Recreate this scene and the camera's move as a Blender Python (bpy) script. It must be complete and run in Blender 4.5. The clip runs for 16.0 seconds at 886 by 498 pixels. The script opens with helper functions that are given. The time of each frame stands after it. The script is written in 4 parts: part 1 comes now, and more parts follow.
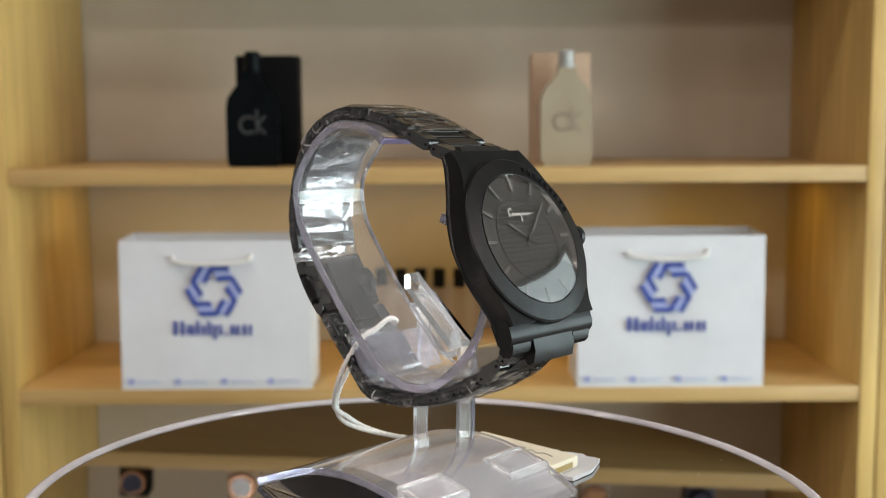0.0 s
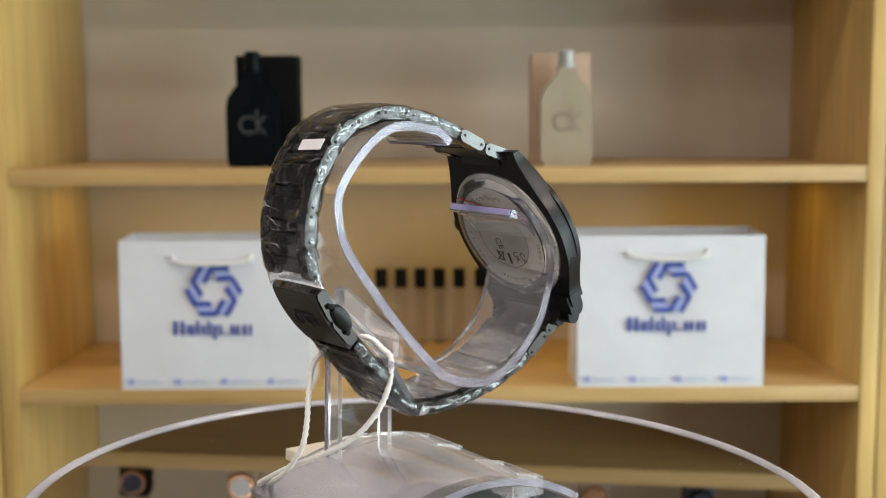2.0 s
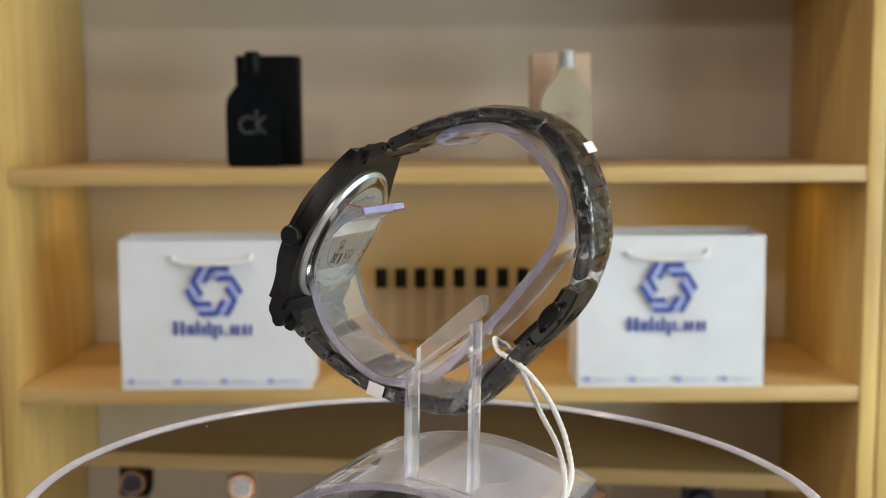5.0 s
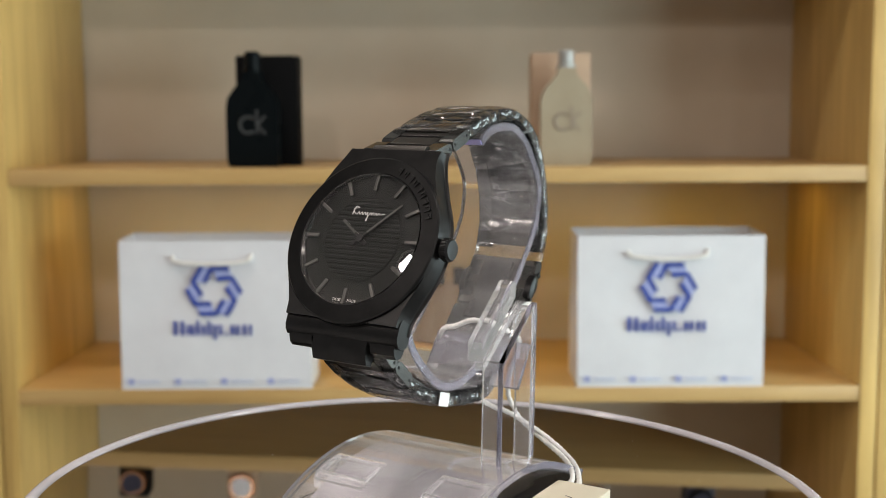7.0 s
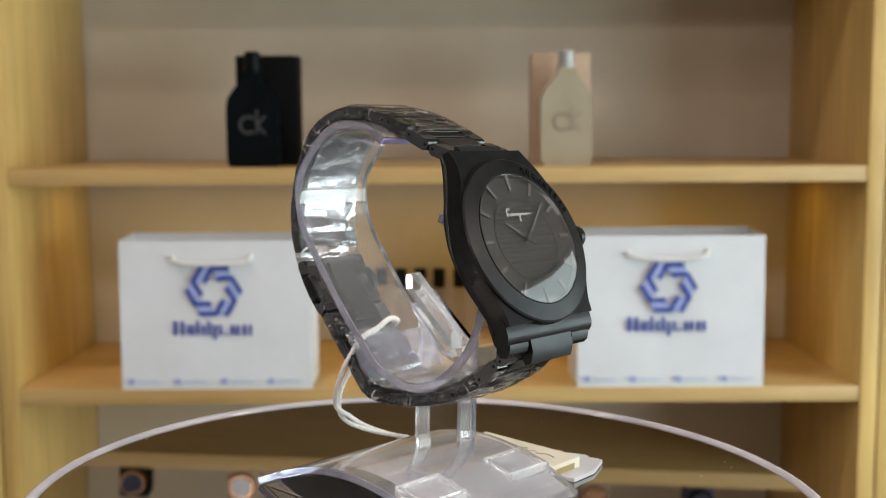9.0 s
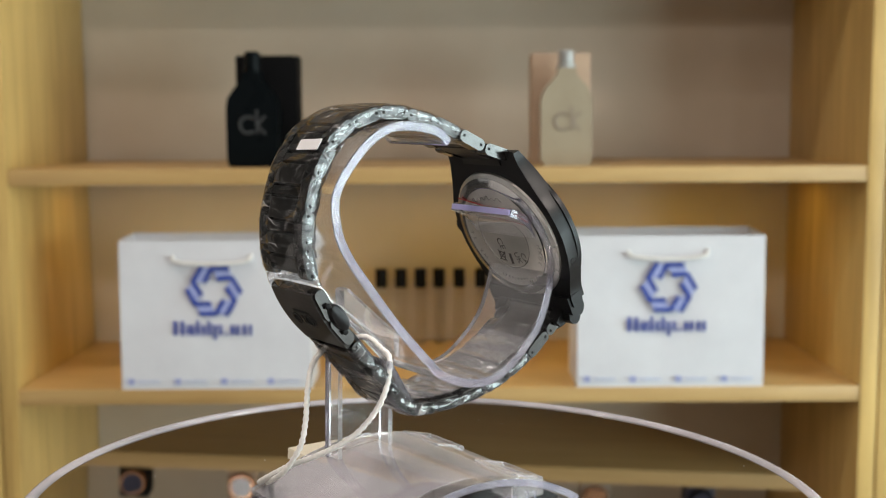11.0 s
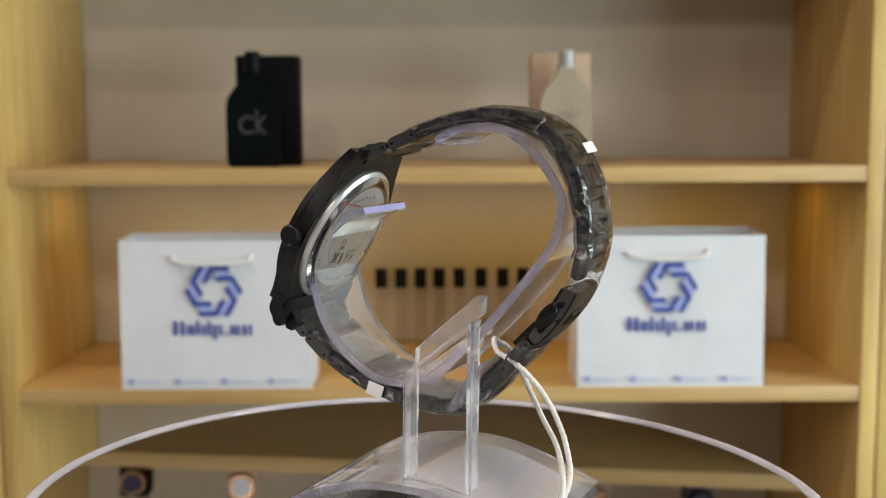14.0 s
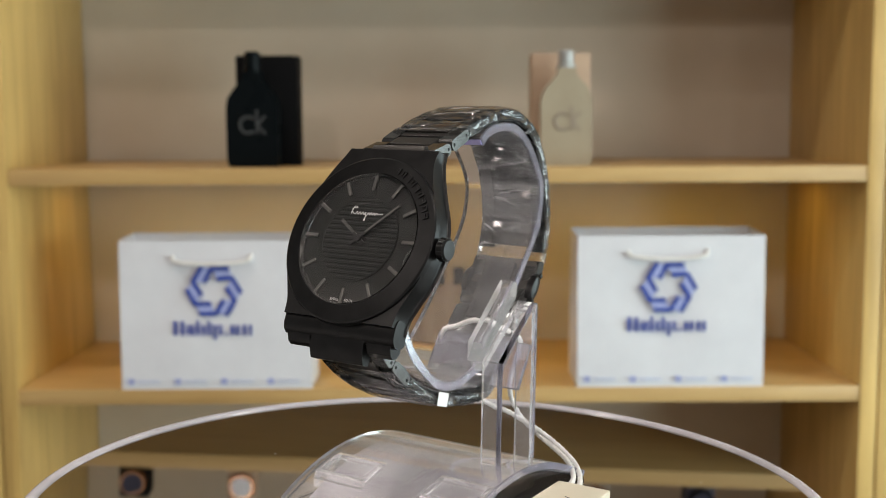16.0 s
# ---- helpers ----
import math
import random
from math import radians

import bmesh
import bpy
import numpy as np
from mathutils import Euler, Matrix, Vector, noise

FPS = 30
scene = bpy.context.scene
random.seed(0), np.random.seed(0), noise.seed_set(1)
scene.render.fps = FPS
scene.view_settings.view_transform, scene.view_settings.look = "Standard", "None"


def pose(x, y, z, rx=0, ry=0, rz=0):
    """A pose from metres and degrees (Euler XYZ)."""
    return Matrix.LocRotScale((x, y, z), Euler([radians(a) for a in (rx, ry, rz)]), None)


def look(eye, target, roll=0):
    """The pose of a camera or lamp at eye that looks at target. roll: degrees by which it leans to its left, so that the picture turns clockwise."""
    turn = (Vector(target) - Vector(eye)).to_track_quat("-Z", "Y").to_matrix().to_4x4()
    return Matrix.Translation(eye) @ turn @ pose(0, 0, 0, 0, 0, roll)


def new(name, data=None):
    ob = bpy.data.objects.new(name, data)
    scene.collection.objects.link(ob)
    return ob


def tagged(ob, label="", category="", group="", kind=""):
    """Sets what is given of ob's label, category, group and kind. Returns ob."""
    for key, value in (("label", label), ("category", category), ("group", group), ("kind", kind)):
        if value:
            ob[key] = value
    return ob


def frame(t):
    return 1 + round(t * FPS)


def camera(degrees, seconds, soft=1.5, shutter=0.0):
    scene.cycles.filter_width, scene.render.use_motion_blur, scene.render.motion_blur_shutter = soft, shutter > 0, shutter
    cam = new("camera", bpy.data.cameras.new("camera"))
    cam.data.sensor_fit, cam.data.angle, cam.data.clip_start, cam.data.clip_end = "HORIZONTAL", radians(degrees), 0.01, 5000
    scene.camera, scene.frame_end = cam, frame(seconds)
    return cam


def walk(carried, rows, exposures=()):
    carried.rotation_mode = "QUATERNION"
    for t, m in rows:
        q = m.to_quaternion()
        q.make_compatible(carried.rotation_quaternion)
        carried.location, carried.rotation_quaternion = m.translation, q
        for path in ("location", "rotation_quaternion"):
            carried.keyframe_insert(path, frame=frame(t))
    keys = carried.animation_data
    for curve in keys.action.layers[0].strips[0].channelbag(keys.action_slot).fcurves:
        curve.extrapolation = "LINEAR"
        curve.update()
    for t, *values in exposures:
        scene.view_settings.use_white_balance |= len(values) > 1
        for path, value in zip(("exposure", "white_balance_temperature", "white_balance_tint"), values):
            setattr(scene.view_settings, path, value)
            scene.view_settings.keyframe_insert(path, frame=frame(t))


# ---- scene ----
FOV = 42.8
cam = camera(FOV, 16.0, soft=0.6)
cam.data.dof.use_dof = True
cam.data.dof.focus_distance = 0.262
cam.data.dof.aperture_fstop = 28.0
EYE = (0.0040, -0.285, 0.0968)
TILT = 6.5
view = look(EYE, (EYE[0], EYE[1] + math.cos(radians(TILT)), EYE[2] - math.sin(radians(TILT))), -0.32)
walk(cam, [(0.0, view), (16.0, view)], exposures=[(0.0, -0.04), (0.8, 0.06), (1.6, 0.06), (2.5, -0.08), (3.3, 0.04), (4.3, -0.08), (5.6, 0.04), (6.5, -0.04), (7.4, 0.06), (8.5, 0.04), (9.0, -0.06), (9.8, 0.06), (10.6, 0.06), (11.5, -0.08), (12.4, 0.04), (13.4, -0.12), (14.5, 0.04), (15.5, -0.04), (16.0, 0.0)])

# ---- light: a dim shop interior, faint even fill and unseen ceiling fixtures ----
world = bpy.data.worlds.new("shop_world")
scene.world = world
world.use_nodes = True
world.node_tree.nodes["Background"].inputs[0].default_value = (0.9, 0.95, 1.0, 1)
world.node_tree.nodes["Background"].inputs[1].default_value = 0.05

CEIL = 1.75
FLOOR = -1.02


def lamp(name, x, y, sx, sy, watts, color):
    data = bpy.data.lights.new(name, "AREA")
    data.shape, data.size, data.size_y = "RECTANGLE", sx, sy
    data.energy, data.color = watts, color
    ob = new(name, data)
    ob.location = (x, y, CEIL - 0.02)
    return ob


WARM = (1.0, 0.885, 0.79)
# places and watts are invented to balance brightness across the shelf
DOWNLIGHTS = [(-2.1, -0.9, 13), (-0.55, -0.55, 5), (0.4, -0.55, 3), (2.3, -0.65, 30), (-0.7, -2.0, 30), (0.3, -2.4, 12), (1.5, -2.0, 12), (-0.62, 0.42, 12), (1.6, 0.5, 2)]
for x, y, watts in DOWNLIGHTS:
    lamp("downlight_lamp", x, y, 0.16, 0.16, watts, WARM)
# daylight from unseen windows, east inferred, west added fill: bright lower lights, dim transoms
WIN = (-2.5, 1.1, -0.85, 1.12)
TRANSOM = 0.58
for side, low, high, tone in ((1, 122.0, 15.0, (0.82, 0.98, 0.975)), (-1, 4.0, 1.0, (1.0, 0.95, 0.86))):
    for z0, z1, watts in ((WIN[2], TRANSOM - 0.04, low), (TRANSOM + 0.04, WIN[3], high)):
        day = bpy.data.lights.new("window_daylight", "AREA")
        day.shape, day.size, day.size_y = "RECTANGLE", WIN[1] - WIN[0], z1 - z0
        day.energy, day.color = watts, tone
        sky_light = new("window_daylight", day)
        mid_y = (WIN[0] + WIN[1]) / 2
        sky_light.matrix_world = look((side * 2.66, mid_y, (z0 + z1) / 2), (0, mid_y, (z0 + z1) / 2))


# ---- materials ----
def nodes_of(name):
    m = bpy.data.materials.new(name)
    m.use_nodes = True
    nt = m.node_tree
    return m, nt, nt.nodes["Principled BSDF"]


def noise_node(nt, scale, detail=4, stretch=(1, 1, 1), rough=0.55):
    co = nt.nodes.new("ShaderNodeTexCoord")
    mp = nt.nodes.new("ShaderNodeMapping")
    mp.inputs["Scale"].default_value = stretch
    nz = nt.nodes.new("ShaderNodeTexNoise")
    nz.inputs["Scale"].default_value = scale
    nz.inputs["Detail"].default_value = detail
    nz.inputs["Roughness"].default_value = rough
    nt.links.new(co.outputs["Object"], mp.inputs[0])
    nt.links.new(mp.outputs[0], nz.inputs["Vector"])
    return nz.outputs["Fac"]


def ramp(nt, fac, stops):
    r = nt.nodes.new("ShaderNodeValToRGB")
    el = r.color_ramp.elements
    while len(el) < len(stops):
        el.new(0.5)
    for e, (p, c) in zip(el, stops):
        e.position, e.color = p, (*c, 1)
    nt.links.new(fac, r.inputs[0])
    return r.outputs[0]


def bump(nt, bsdf, fac, strength, dist):
    b = nt.nodes.new("ShaderNodeBump")
    b.inputs["Strength"].default_value, b.inputs["Distance"].default_value = strength, dist
    nt.links.new(fac, b.inputs["Height"])
    nt.links.new(b.outputs[0], bsdf.inputs["Normal"])


def solid(name, a, b=None, rough=0.5, metal=0.0, scale=60, relief=0.0, dist=0.0005, stretch=(1, 1, 1), spec=0.5, coat=0.0):
    """Two tones mixed by noise, gloss that varies a little, fine relief."""
    m, nt, p = nodes_of(name)
    b = b or tuple(c * 0.88 for c in a)
    f = noise_node(nt, scale, 5, stretch)
    nt.links.new(ramp(nt, f, [(0.3, b), (0.7, a)]), p.inputs["Base Color"])
    g = noise_node(nt, scale * 0.35, 3)
    nt.links.new(ramp(nt, g, [(0.3, (rough * 0.85,) * 3), (0.7, (min(1, rough * 1.15),) * 3)]), p.inputs["Roughness"])
    p.inputs["Metallic"].default_value = metal
    p.inputs["Specular IOR Level"].default_value = spec
    p.inputs["Coat Weight"].default_value = coat
    if relief:
        bump(nt, p, noise_node(nt, scale * 4, 4, stretch), relief, dist)
    return m


def wood(name, dark, light, along):
    """Laminate with a grain along one axis, and broad tone bands."""
    m, nt, p = nodes_of(name)
    st = {"x": (0.6, 9, 9), "y": (9, 0.6, 9), "z": (9, 9, 0.6)}[along]
    g = noise_node(nt, 7, 6, st, 0.65)
    w = noise_node(nt, 2.2, 2, tuple(0.35 + s * 0.12 for s in st))
    mix = nt.nodes.new("ShaderNodeMix")
    mix.data_type = "FLOAT"
    mix.inputs[0].default_value = 0.5
    nt.links.new(g, mix.inputs[2])
    nt.links.new(w, mix.inputs[3])
    mid = tuple((a + b) / 2 for a, b in zip(dark, light))
    nt.links.new(ramp(nt, mix.outputs[0], [(0.36, dark), (0.5, mid), (0.64, light)]), p.inputs["Base Color"])
    p.inputs["Roughness"].default_value = 0.42
    bump(nt, p, g, 0.08, 0.0006)
    return m


def clear(name, tint=(1, 1, 1), rough=0.0, ior=1.49, relief=0.0):
    m, nt, p = nodes_of(name)
    p.inputs["Base Color"].default_value = (*tint, 1)
    p.inputs["Transmission Weight"].default_value = 1.0
    p.inputs["Roughness"].default_value = rough
    p.inputs["IOR"].default_value = ior
    if relief:
        bump(nt, p, noise_node(nt, 120, 3), relief, 0.0004)
    return m


def film_material(name, haze=0.12, scale=150, cloud=0.003):
    """Thin crinkled wrapping film: see-through, with a glossy crumpled sheen."""
    m, nt, p = nodes_of(name)
    out = nt.nodes["Material Output"]
    tr = nt.nodes.new("ShaderNodeBsdfTransparent")
    tr.inputs[0].default_value = (0.93, 0.93, 0.94, 1)
    p.inputs["Base Color"].default_value = (0.8, 0.8, 0.82, 1)
    p.inputs["Roughness"].default_value = 0.08
    p.inputs["Specular IOR Level"].default_value = 0.9
    crease = None
    for sc, wd in ((scale, 7.0), (scale * 0.45, 5.0), (scale * 2.6, 1.3)):
        g = noise_node(nt, sc, 1, (0.45, 1.0, 1.0), 0.4)
        sub = nt.nodes.new("ShaderNodeMath")
        sub.operation = "SUBTRACT"
        sub.inputs[1].default_value = 0.5
        ab = nt.nodes.new("ShaderNodeMath")
        ab.operation = "ABSOLUTE"
        mul = nt.nodes.new("ShaderNodeMath")
        mul.operation, mul.use_clamp = "MULTIPLY", True
        mul.inputs[1].default_value = wd
        nt.links.new(g, sub.inputs[0])
        nt.links.new(sub.outputs[0], ab.inputs[0])
        nt.links.new(ab.outputs[0], mul.inputs[0])
        if crease is None:
            crease = mul.outputs[0]
        else:
            both = nt.nodes.new("ShaderNodeMath")
            both.operation = "ADD"
            nt.links.new(crease, both.inputs[0])
            nt.links.new(mul.outputs[0], both.inputs[1])
            crease = both.outputs[0]
    bump(nt, p, crease, 1.0, 0.0007)
    bn = [n for n in nt.nodes if n.type == "BUMP"][0]
    fr = nt.nodes.new("ShaderNodeFresnel")
    fr.inputs[0].default_value = 1.6
    nt.links.new(bn.outputs[0], fr.inputs["Normal"])
    add = nt.nodes.new("ShaderNodeMath")
    add.operation, add.use_clamp = "MULTIPLY_ADD", True
    add.inputs[1].default_value, add.inputs[2].default_value = 0.62, haze * 0.25
    nt.links.new(fr.outputs[0], add.inputs[0])
    mx = nt.nodes.new("ShaderNodeMixShader")
    gl = nt.nodes.new("ShaderNodeBsdfGlossy")
    gl.inputs["Color"].default_value = (0.95, 0.95, 0.97, 1)
    gl.inputs["Roughness"].default_value = 0.07
    nt.links.new(bn.outputs[0], gl.inputs["Normal"])
    nt.links.new(add.outputs[0], mx.inputs[0])
    nt.links.new(tr.outputs[0], mx.inputs[1])
    nt.links.new(gl.outputs[0], mx.inputs[2])
    haze_mix = nt.nodes.new("ShaderNodeMixShader")
    # painted glints: whitish colour mixed in along thin broken lines
    def calc(op, a, b, clamp=False):
        q = nt.nodes.new("ShaderNodeMath")
        q.operation, q.use_clamp = op, clamp
        for k, v in enumerate((a, b)):
            if isinstance(v, float):
                q.inputs[k].default_value = v
            else:
                nt.links.new(v, q.inputs[k])
        return q.outputs[0]
    glint_lines = None
    for sc, sharp in ((70, 120.0), (150, 85.0)):
        near = calc("ABSOLUTE", calc("SUBTRACT", noise_node(nt, sc, 2, (0.35, 1.0, 1.0), 0.45), 0.5), 0.0)
        line = calc("SUBTRACT", 1.0, calc("MULTIPLY", near, sharp), True)
        glint_lines = line if glint_lines is None else calc("MAXIMUM", glint_lines, line)
    broken = calc("MULTIPLY", calc("SUBTRACT", noise_node(nt, 160, 2), 0.49), 7.0, True)
    veil = calc("MULTIPLY", calc("MULTIPLY", glint_lines, broken), 0.66)
    nt.links.new(calc("ADD", veil, cloud, True), haze_mix.inputs[0])
    nt.links.new(mx.outputs[0], haze_mix.inputs[1])
    nt.links.new(p.outputs[0], haze_mix.inputs[2])
    nt.links.new(haze_mix.outputs[0], out.inputs[0])
    return m


OAK_X = wood("oak_laminate_lengthwise", (0.42, 0.262, 0.10), (0.61, 0.41, 0.17), "x")
OAK_Z = wood("oak_laminate_upright", (0.41, 0.255, 0.08), (0.71, 0.485, 0.17), "z")
BACKING = solid("back_panel_laminate", (0.56, 0.49, 0.40), (0.50, 0.43, 0.34), 0.5, scale=6, relief=0.05)
PAPER = solid("white_coated_paper", (0.70, 0.712, 0.755), (0.655, 0.665, 0.71), 0.4, scale=25, relief=0.05)
BLUE = solid("blue_print", (0.035, 0.07, 0.36), rough=0.4)
WASH_BLUE = solid("washed_blue_print", (0.36, 0.41, 0.70), rough=0.4)
FAINT_BLUE = solid("faint_blue_print", (0.60, 0.64, 0.78), rough=0.4)
CORD = solid("white_twisted_cord", (0.85, 0.84, 0.82), (0.7, 0.69, 0.67), 0.8, scale=900, relief=0.5)
BLACK_METAL = solid("black_coated_steel", (0.025, 0.025, 0.026), (0.018, 0.018, 0.019), 0.32, 0.75, scale=300, relief=0.04, dist=0.0001, spec=0.3)
SATIN = solid("satin_black_steel", (0.052, 0.049, 0.047), (0.037, 0.035, 0.033), 0.38, 0.75, scale=260, relief=0.05, dist=0.0001, stretch=(1, 12, 12), spec=0.35)
RING = solid("polished_dial_ring", (0.55, 0.55, 0.56), rough=0.1, metal=1.0, scale=200)
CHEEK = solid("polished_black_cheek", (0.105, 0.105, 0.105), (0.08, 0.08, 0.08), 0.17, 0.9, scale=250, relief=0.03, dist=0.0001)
DIAL = solid("matt_black_dial", (0.006, 0.006, 0.006), (0.005, 0.005, 0.005), 0.55, scale=400, spec=0.12)
MARKER = solid("grey_steel_marker", (0.075, 0.073, 0.071), rough=0.4, metal=0.6, scale=500)
PRINT = solid("white_dial_print", (0.5, 0.5, 0.5), rough=0.5, spec=0.2)
STEEL = solid("brushed_steel", (0.66, 0.64, 0.61), (0.57, 0.56, 0.54), 0.30, 0.78, scale=150)
CRYSTAL = clear("crystal_glass", ior=1.77)
ACRYLIC = clear("clear_acrylic", (0.985, 0.98, 1.0), 0.02, 1.45)
ACRYLIC.node_tree.nodes["Principled BSDF"].inputs["Transmission Weight"].default_value = 0.925
ACRYLIC.node_tree.nodes["Principled BSDF"].inputs["Coat Weight"].default_value = 0.15
CLEAR = clear("thin_clear_acrylic", (0.99, 0.99, 1.0), 0.01, 1.3)
HOLDER_CLEAR = clear("clear_bent_acrylic", (0.985, 0.98, 1.0), 0.02, 1.42)
HOLDER_CLEAR.node_tree.nodes["Principled BSDF"].inputs["Transmission Weight"].default_value = 0.945
HOLDER_CLEAR.node_tree.nodes["Principled BSDF"].inputs["Coat Weight"].default_value = 0.15
# whitish base colour carries the highlight along the clear rim
RIM, rim_nt, rim_p = nodes_of("polished_acrylic_rim")
rim_nt.links.new(ramp(rim_nt, noise_node(rim_nt, 40, 3), [(0.3, (0.72, 0.71, 0.78)), (0.7, (0.88, 0.87, 0.94))]), rim_p.inputs["Base Color"])
rim_p.inputs["Transmission Weight"].default_value = 0.5
rim_p.inputs["Roughness"].default_value = 0.16
FILM = film_material("wrapping_film", 0.12, 130)
LINER = film_material("added_haze_film", 0.25, 90, 0.035)
# pale lilac base colour paints the light that cut acrylic edges catch
EDGE, edge_nt, edge_p = nodes_of("frosted_glow_acrylic")
edge_nt.links.new(ramp(edge_nt, noise_node(edge_nt, 220, 4), [(0.3, (0.62, 0.61, 0.74)), (0.7, (0.82, 0.81, 0.92))]), edge_p.inputs["Base Color"])
edge_p.inputs["Transmission Weight"].default_value = 0.88
edge_p.inputs["Roughness"].default_value = 0.10
# solid lilac stands for the glow in the holder's clear cut ends
LILAC = solid("lilac_edge_glow", (0.47, 0.45, 0.80), rough=0.25, scale=100)
FROSTED, fro_nt, fro_p = nodes_of("frosted_translucent_sheet")
fro_nt.links.new(ramp(fro_nt, noise_node(fro_nt, 60, 3), [(0.3, (0.29, 0.285, 0.315)), (0.7, (0.35, 0.345, 0.38))]), fro_p.inputs["Base Color"])
fro_p.inputs["Transmission Weight"].default_value = 0.56
fro_p.inputs["Roughness"].default_value = 0.22
fro_p.inputs["IOR"].default_value = 1.2
LABEL_WHITE = solid("white_sticker", (0.85, 0.85, 0.88), rough=0.4)
CREAM = solid("cream_card", (0.80, 0.74, 0.60), (0.76, 0.70, 0.56), 0.6, scale=120, relief=0.06)
RED = solid("red_thread", (0.45, 0.03, 0.03), rough=0.6)
ENGRAVING = solid("grey_engraving", (0.27, 0.26, 0.25), rough=0.5)
CARD_SHADE = solid("card_inside_shade", (0.42, 0.31, 0.13), rough=0.7, scale=120)
INK = solid("dark_ink", (0.06, 0.05, 0.05), rough=0.6)
BLACK_CARD = solid("black_card", (0.004, 0.004, 0.0045), rough=0.6, spec=0.04)
BLACK_GLASS = solid("black_lacquered_glass", (0.0035, 0.005, 0.006), rough=0.3, spec=0.06)
GREY_PRINT = solid("grey_print", (0.045, 0.048, 0.05), rough=0.4)
PEACH_CARD = solid("peach_card", (0.46, 0.33, 0.23), (0.42, 0.30, 0.21), 0.6, scale=30)
FROST_GLASS = solid("frosted_pale_glass", (0.36, 0.31, 0.225), (0.33, 0.28, 0.20), 0.3, scale=30)
CAP_GREY = solid("pale_silver_cap", (0.40, 0.40, 0.39), rough=0.45, metal=0.3)
TAUPE = solid("taupe_print", (0.30, 0.25, 0.20), rough=0.5)
BLACK_PLASTIC = solid("black_plastic", (0.005, 0.005, 0.0055), rough=0.4, spec=0.12)
VIAL_GLASS = clear("vial_glass", (0.95, 0.93, 0.88), 0.02, 1.3)
GOLD = solid("rose_gold", (0.55, 0.32, 0.19), rough=0.25, metal=1.0)
NAVY = solid("navy_leather", (0.02, 0.022, 0.05), rough=0.5)
WALLPAINT = solid("shop_wall_paint", (0.45, 0.43, 0.41), rough=0.8, scale=3)

DARKPAINT = solid("dark_wall_paint", (0.10, 0.09, 0.085), rough=0.7, scale=3)
CEILPAINT = solid("ceiling_paint", (0.07, 0.07, 0.07), rough=0.85, scale=4)
FLOORTILE = solid("dark_floor_tile", (0.12, 0.11, 0.10), (0.09, 0.085, 0.08), 0.3, scale=8)
COUNTER = solid("white_counter_laminate", (0.6, 0.6, 0.6), rough=0.35, scale=10)
DARKPLASTIC = solid("dark_base_plastic", (0.03, 0.03, 0.03), rough=0.4)

mm, mnt, mp_ = nodes_of("mirror_silver")
mnt.links.new(ramp(mnt, noise_node(mnt, 8, 3), [(0.3, (0.31, 0.30, 0.29)), (0.7, (0.335, 0.325, 0.31))]), mp_.inputs["Base Color"])
mp_.inputs["Metallic"].default_value = 1.0
mp_.inputs["Roughness"].default_value = 0.02
MIRROR = mm


CLEAR_SHEETS = (ACRYLIC, CRYSTAL, CLEAR, HOLDER_CLEAR)


# ---- mesh helpers (lengths in millimetres for small things: multiply by K) ----
K = 0.001


def part(name, bm, material, parent, label="", smooth=False):
    me = bpy.data.meshes.new(name)
    bmesh.ops.recalc_face_normals(bm, faces=bm.faces)
    limit = 1.2 if smooth else 0.5
    for f in bm.faces:
        f.smooth = True
    for e in bm.edges:
        e.smooth = len(e.link_faces) == 2 and e.calc_face_angle(0) < limit
    bm.to_mesh(me)
    bm.free()
    me.materials.append(material)
    ob = new(name, me)
    if parent:
        ob.parent = parent
    if material in CLEAR_SHEETS:
        ob.visible_shadow = False
    if label:
        tagged(ob, label)
    return ob


def thing(name, label, category, group="", kind="", at=(0, 0, 0)):
    ob = new(name)
    ob.location = at
    ob.empty_display_size = 0.01
    return tagged(ob, label, category, group, kind)


def add_box(bm, x0, x1, y0, y1, z0, z1, m=None, bevel=0.0):
    r = bmesh.ops.create_cube(bm, size=1)
    vs = r["verts"]
    t = Matrix.Translation(((x0 + x1) / 2, (y0 + y1) / 2, (z0 + z1) / 2)) @ Matrix.Diagonal((x1 - x0, y1 - y0, z1 - z0, 1))
    bmesh.ops.transform(bm, matrix=t, verts=vs)
    if bevel:
        es = list({e for v in vs for e in v.link_edges})
        q = bmesh.ops.bevel(bm, geom=es, offset=bevel, segments=2, profile=0.6, affect="EDGES")
        vs = list({v for f in q["faces"] for v in f.verts} | {v for v in vs if v.is_valid})
    if m is not None:
        bmesh.ops.transform(bm, matrix=m, verts=vs)
    return bm


def box(*a, **k):
    return add_box(bmesh.new(), *a, **k)


def prism(poly, w0, w1, put, bm=None):
    """A polygon of (a, b) pulled from w0 to w1; put(a, b, w) gives the place."""
    bm = bm or bmesh.new()
    n = len(poly)
    lo = [bm.verts.new(put(a, b, w0)) for a, b in poly]
    hi = [bm.verts.new(put(a, b, w1)) for a, b in poly]
    bm.faces.new(lo)
    bm.faces.new(hi[::-1])
    for i in range(n):
        bm.faces.new((lo[i], lo[(i + 1) % n], hi[(i + 1) % n], hi[i]))
    return bm


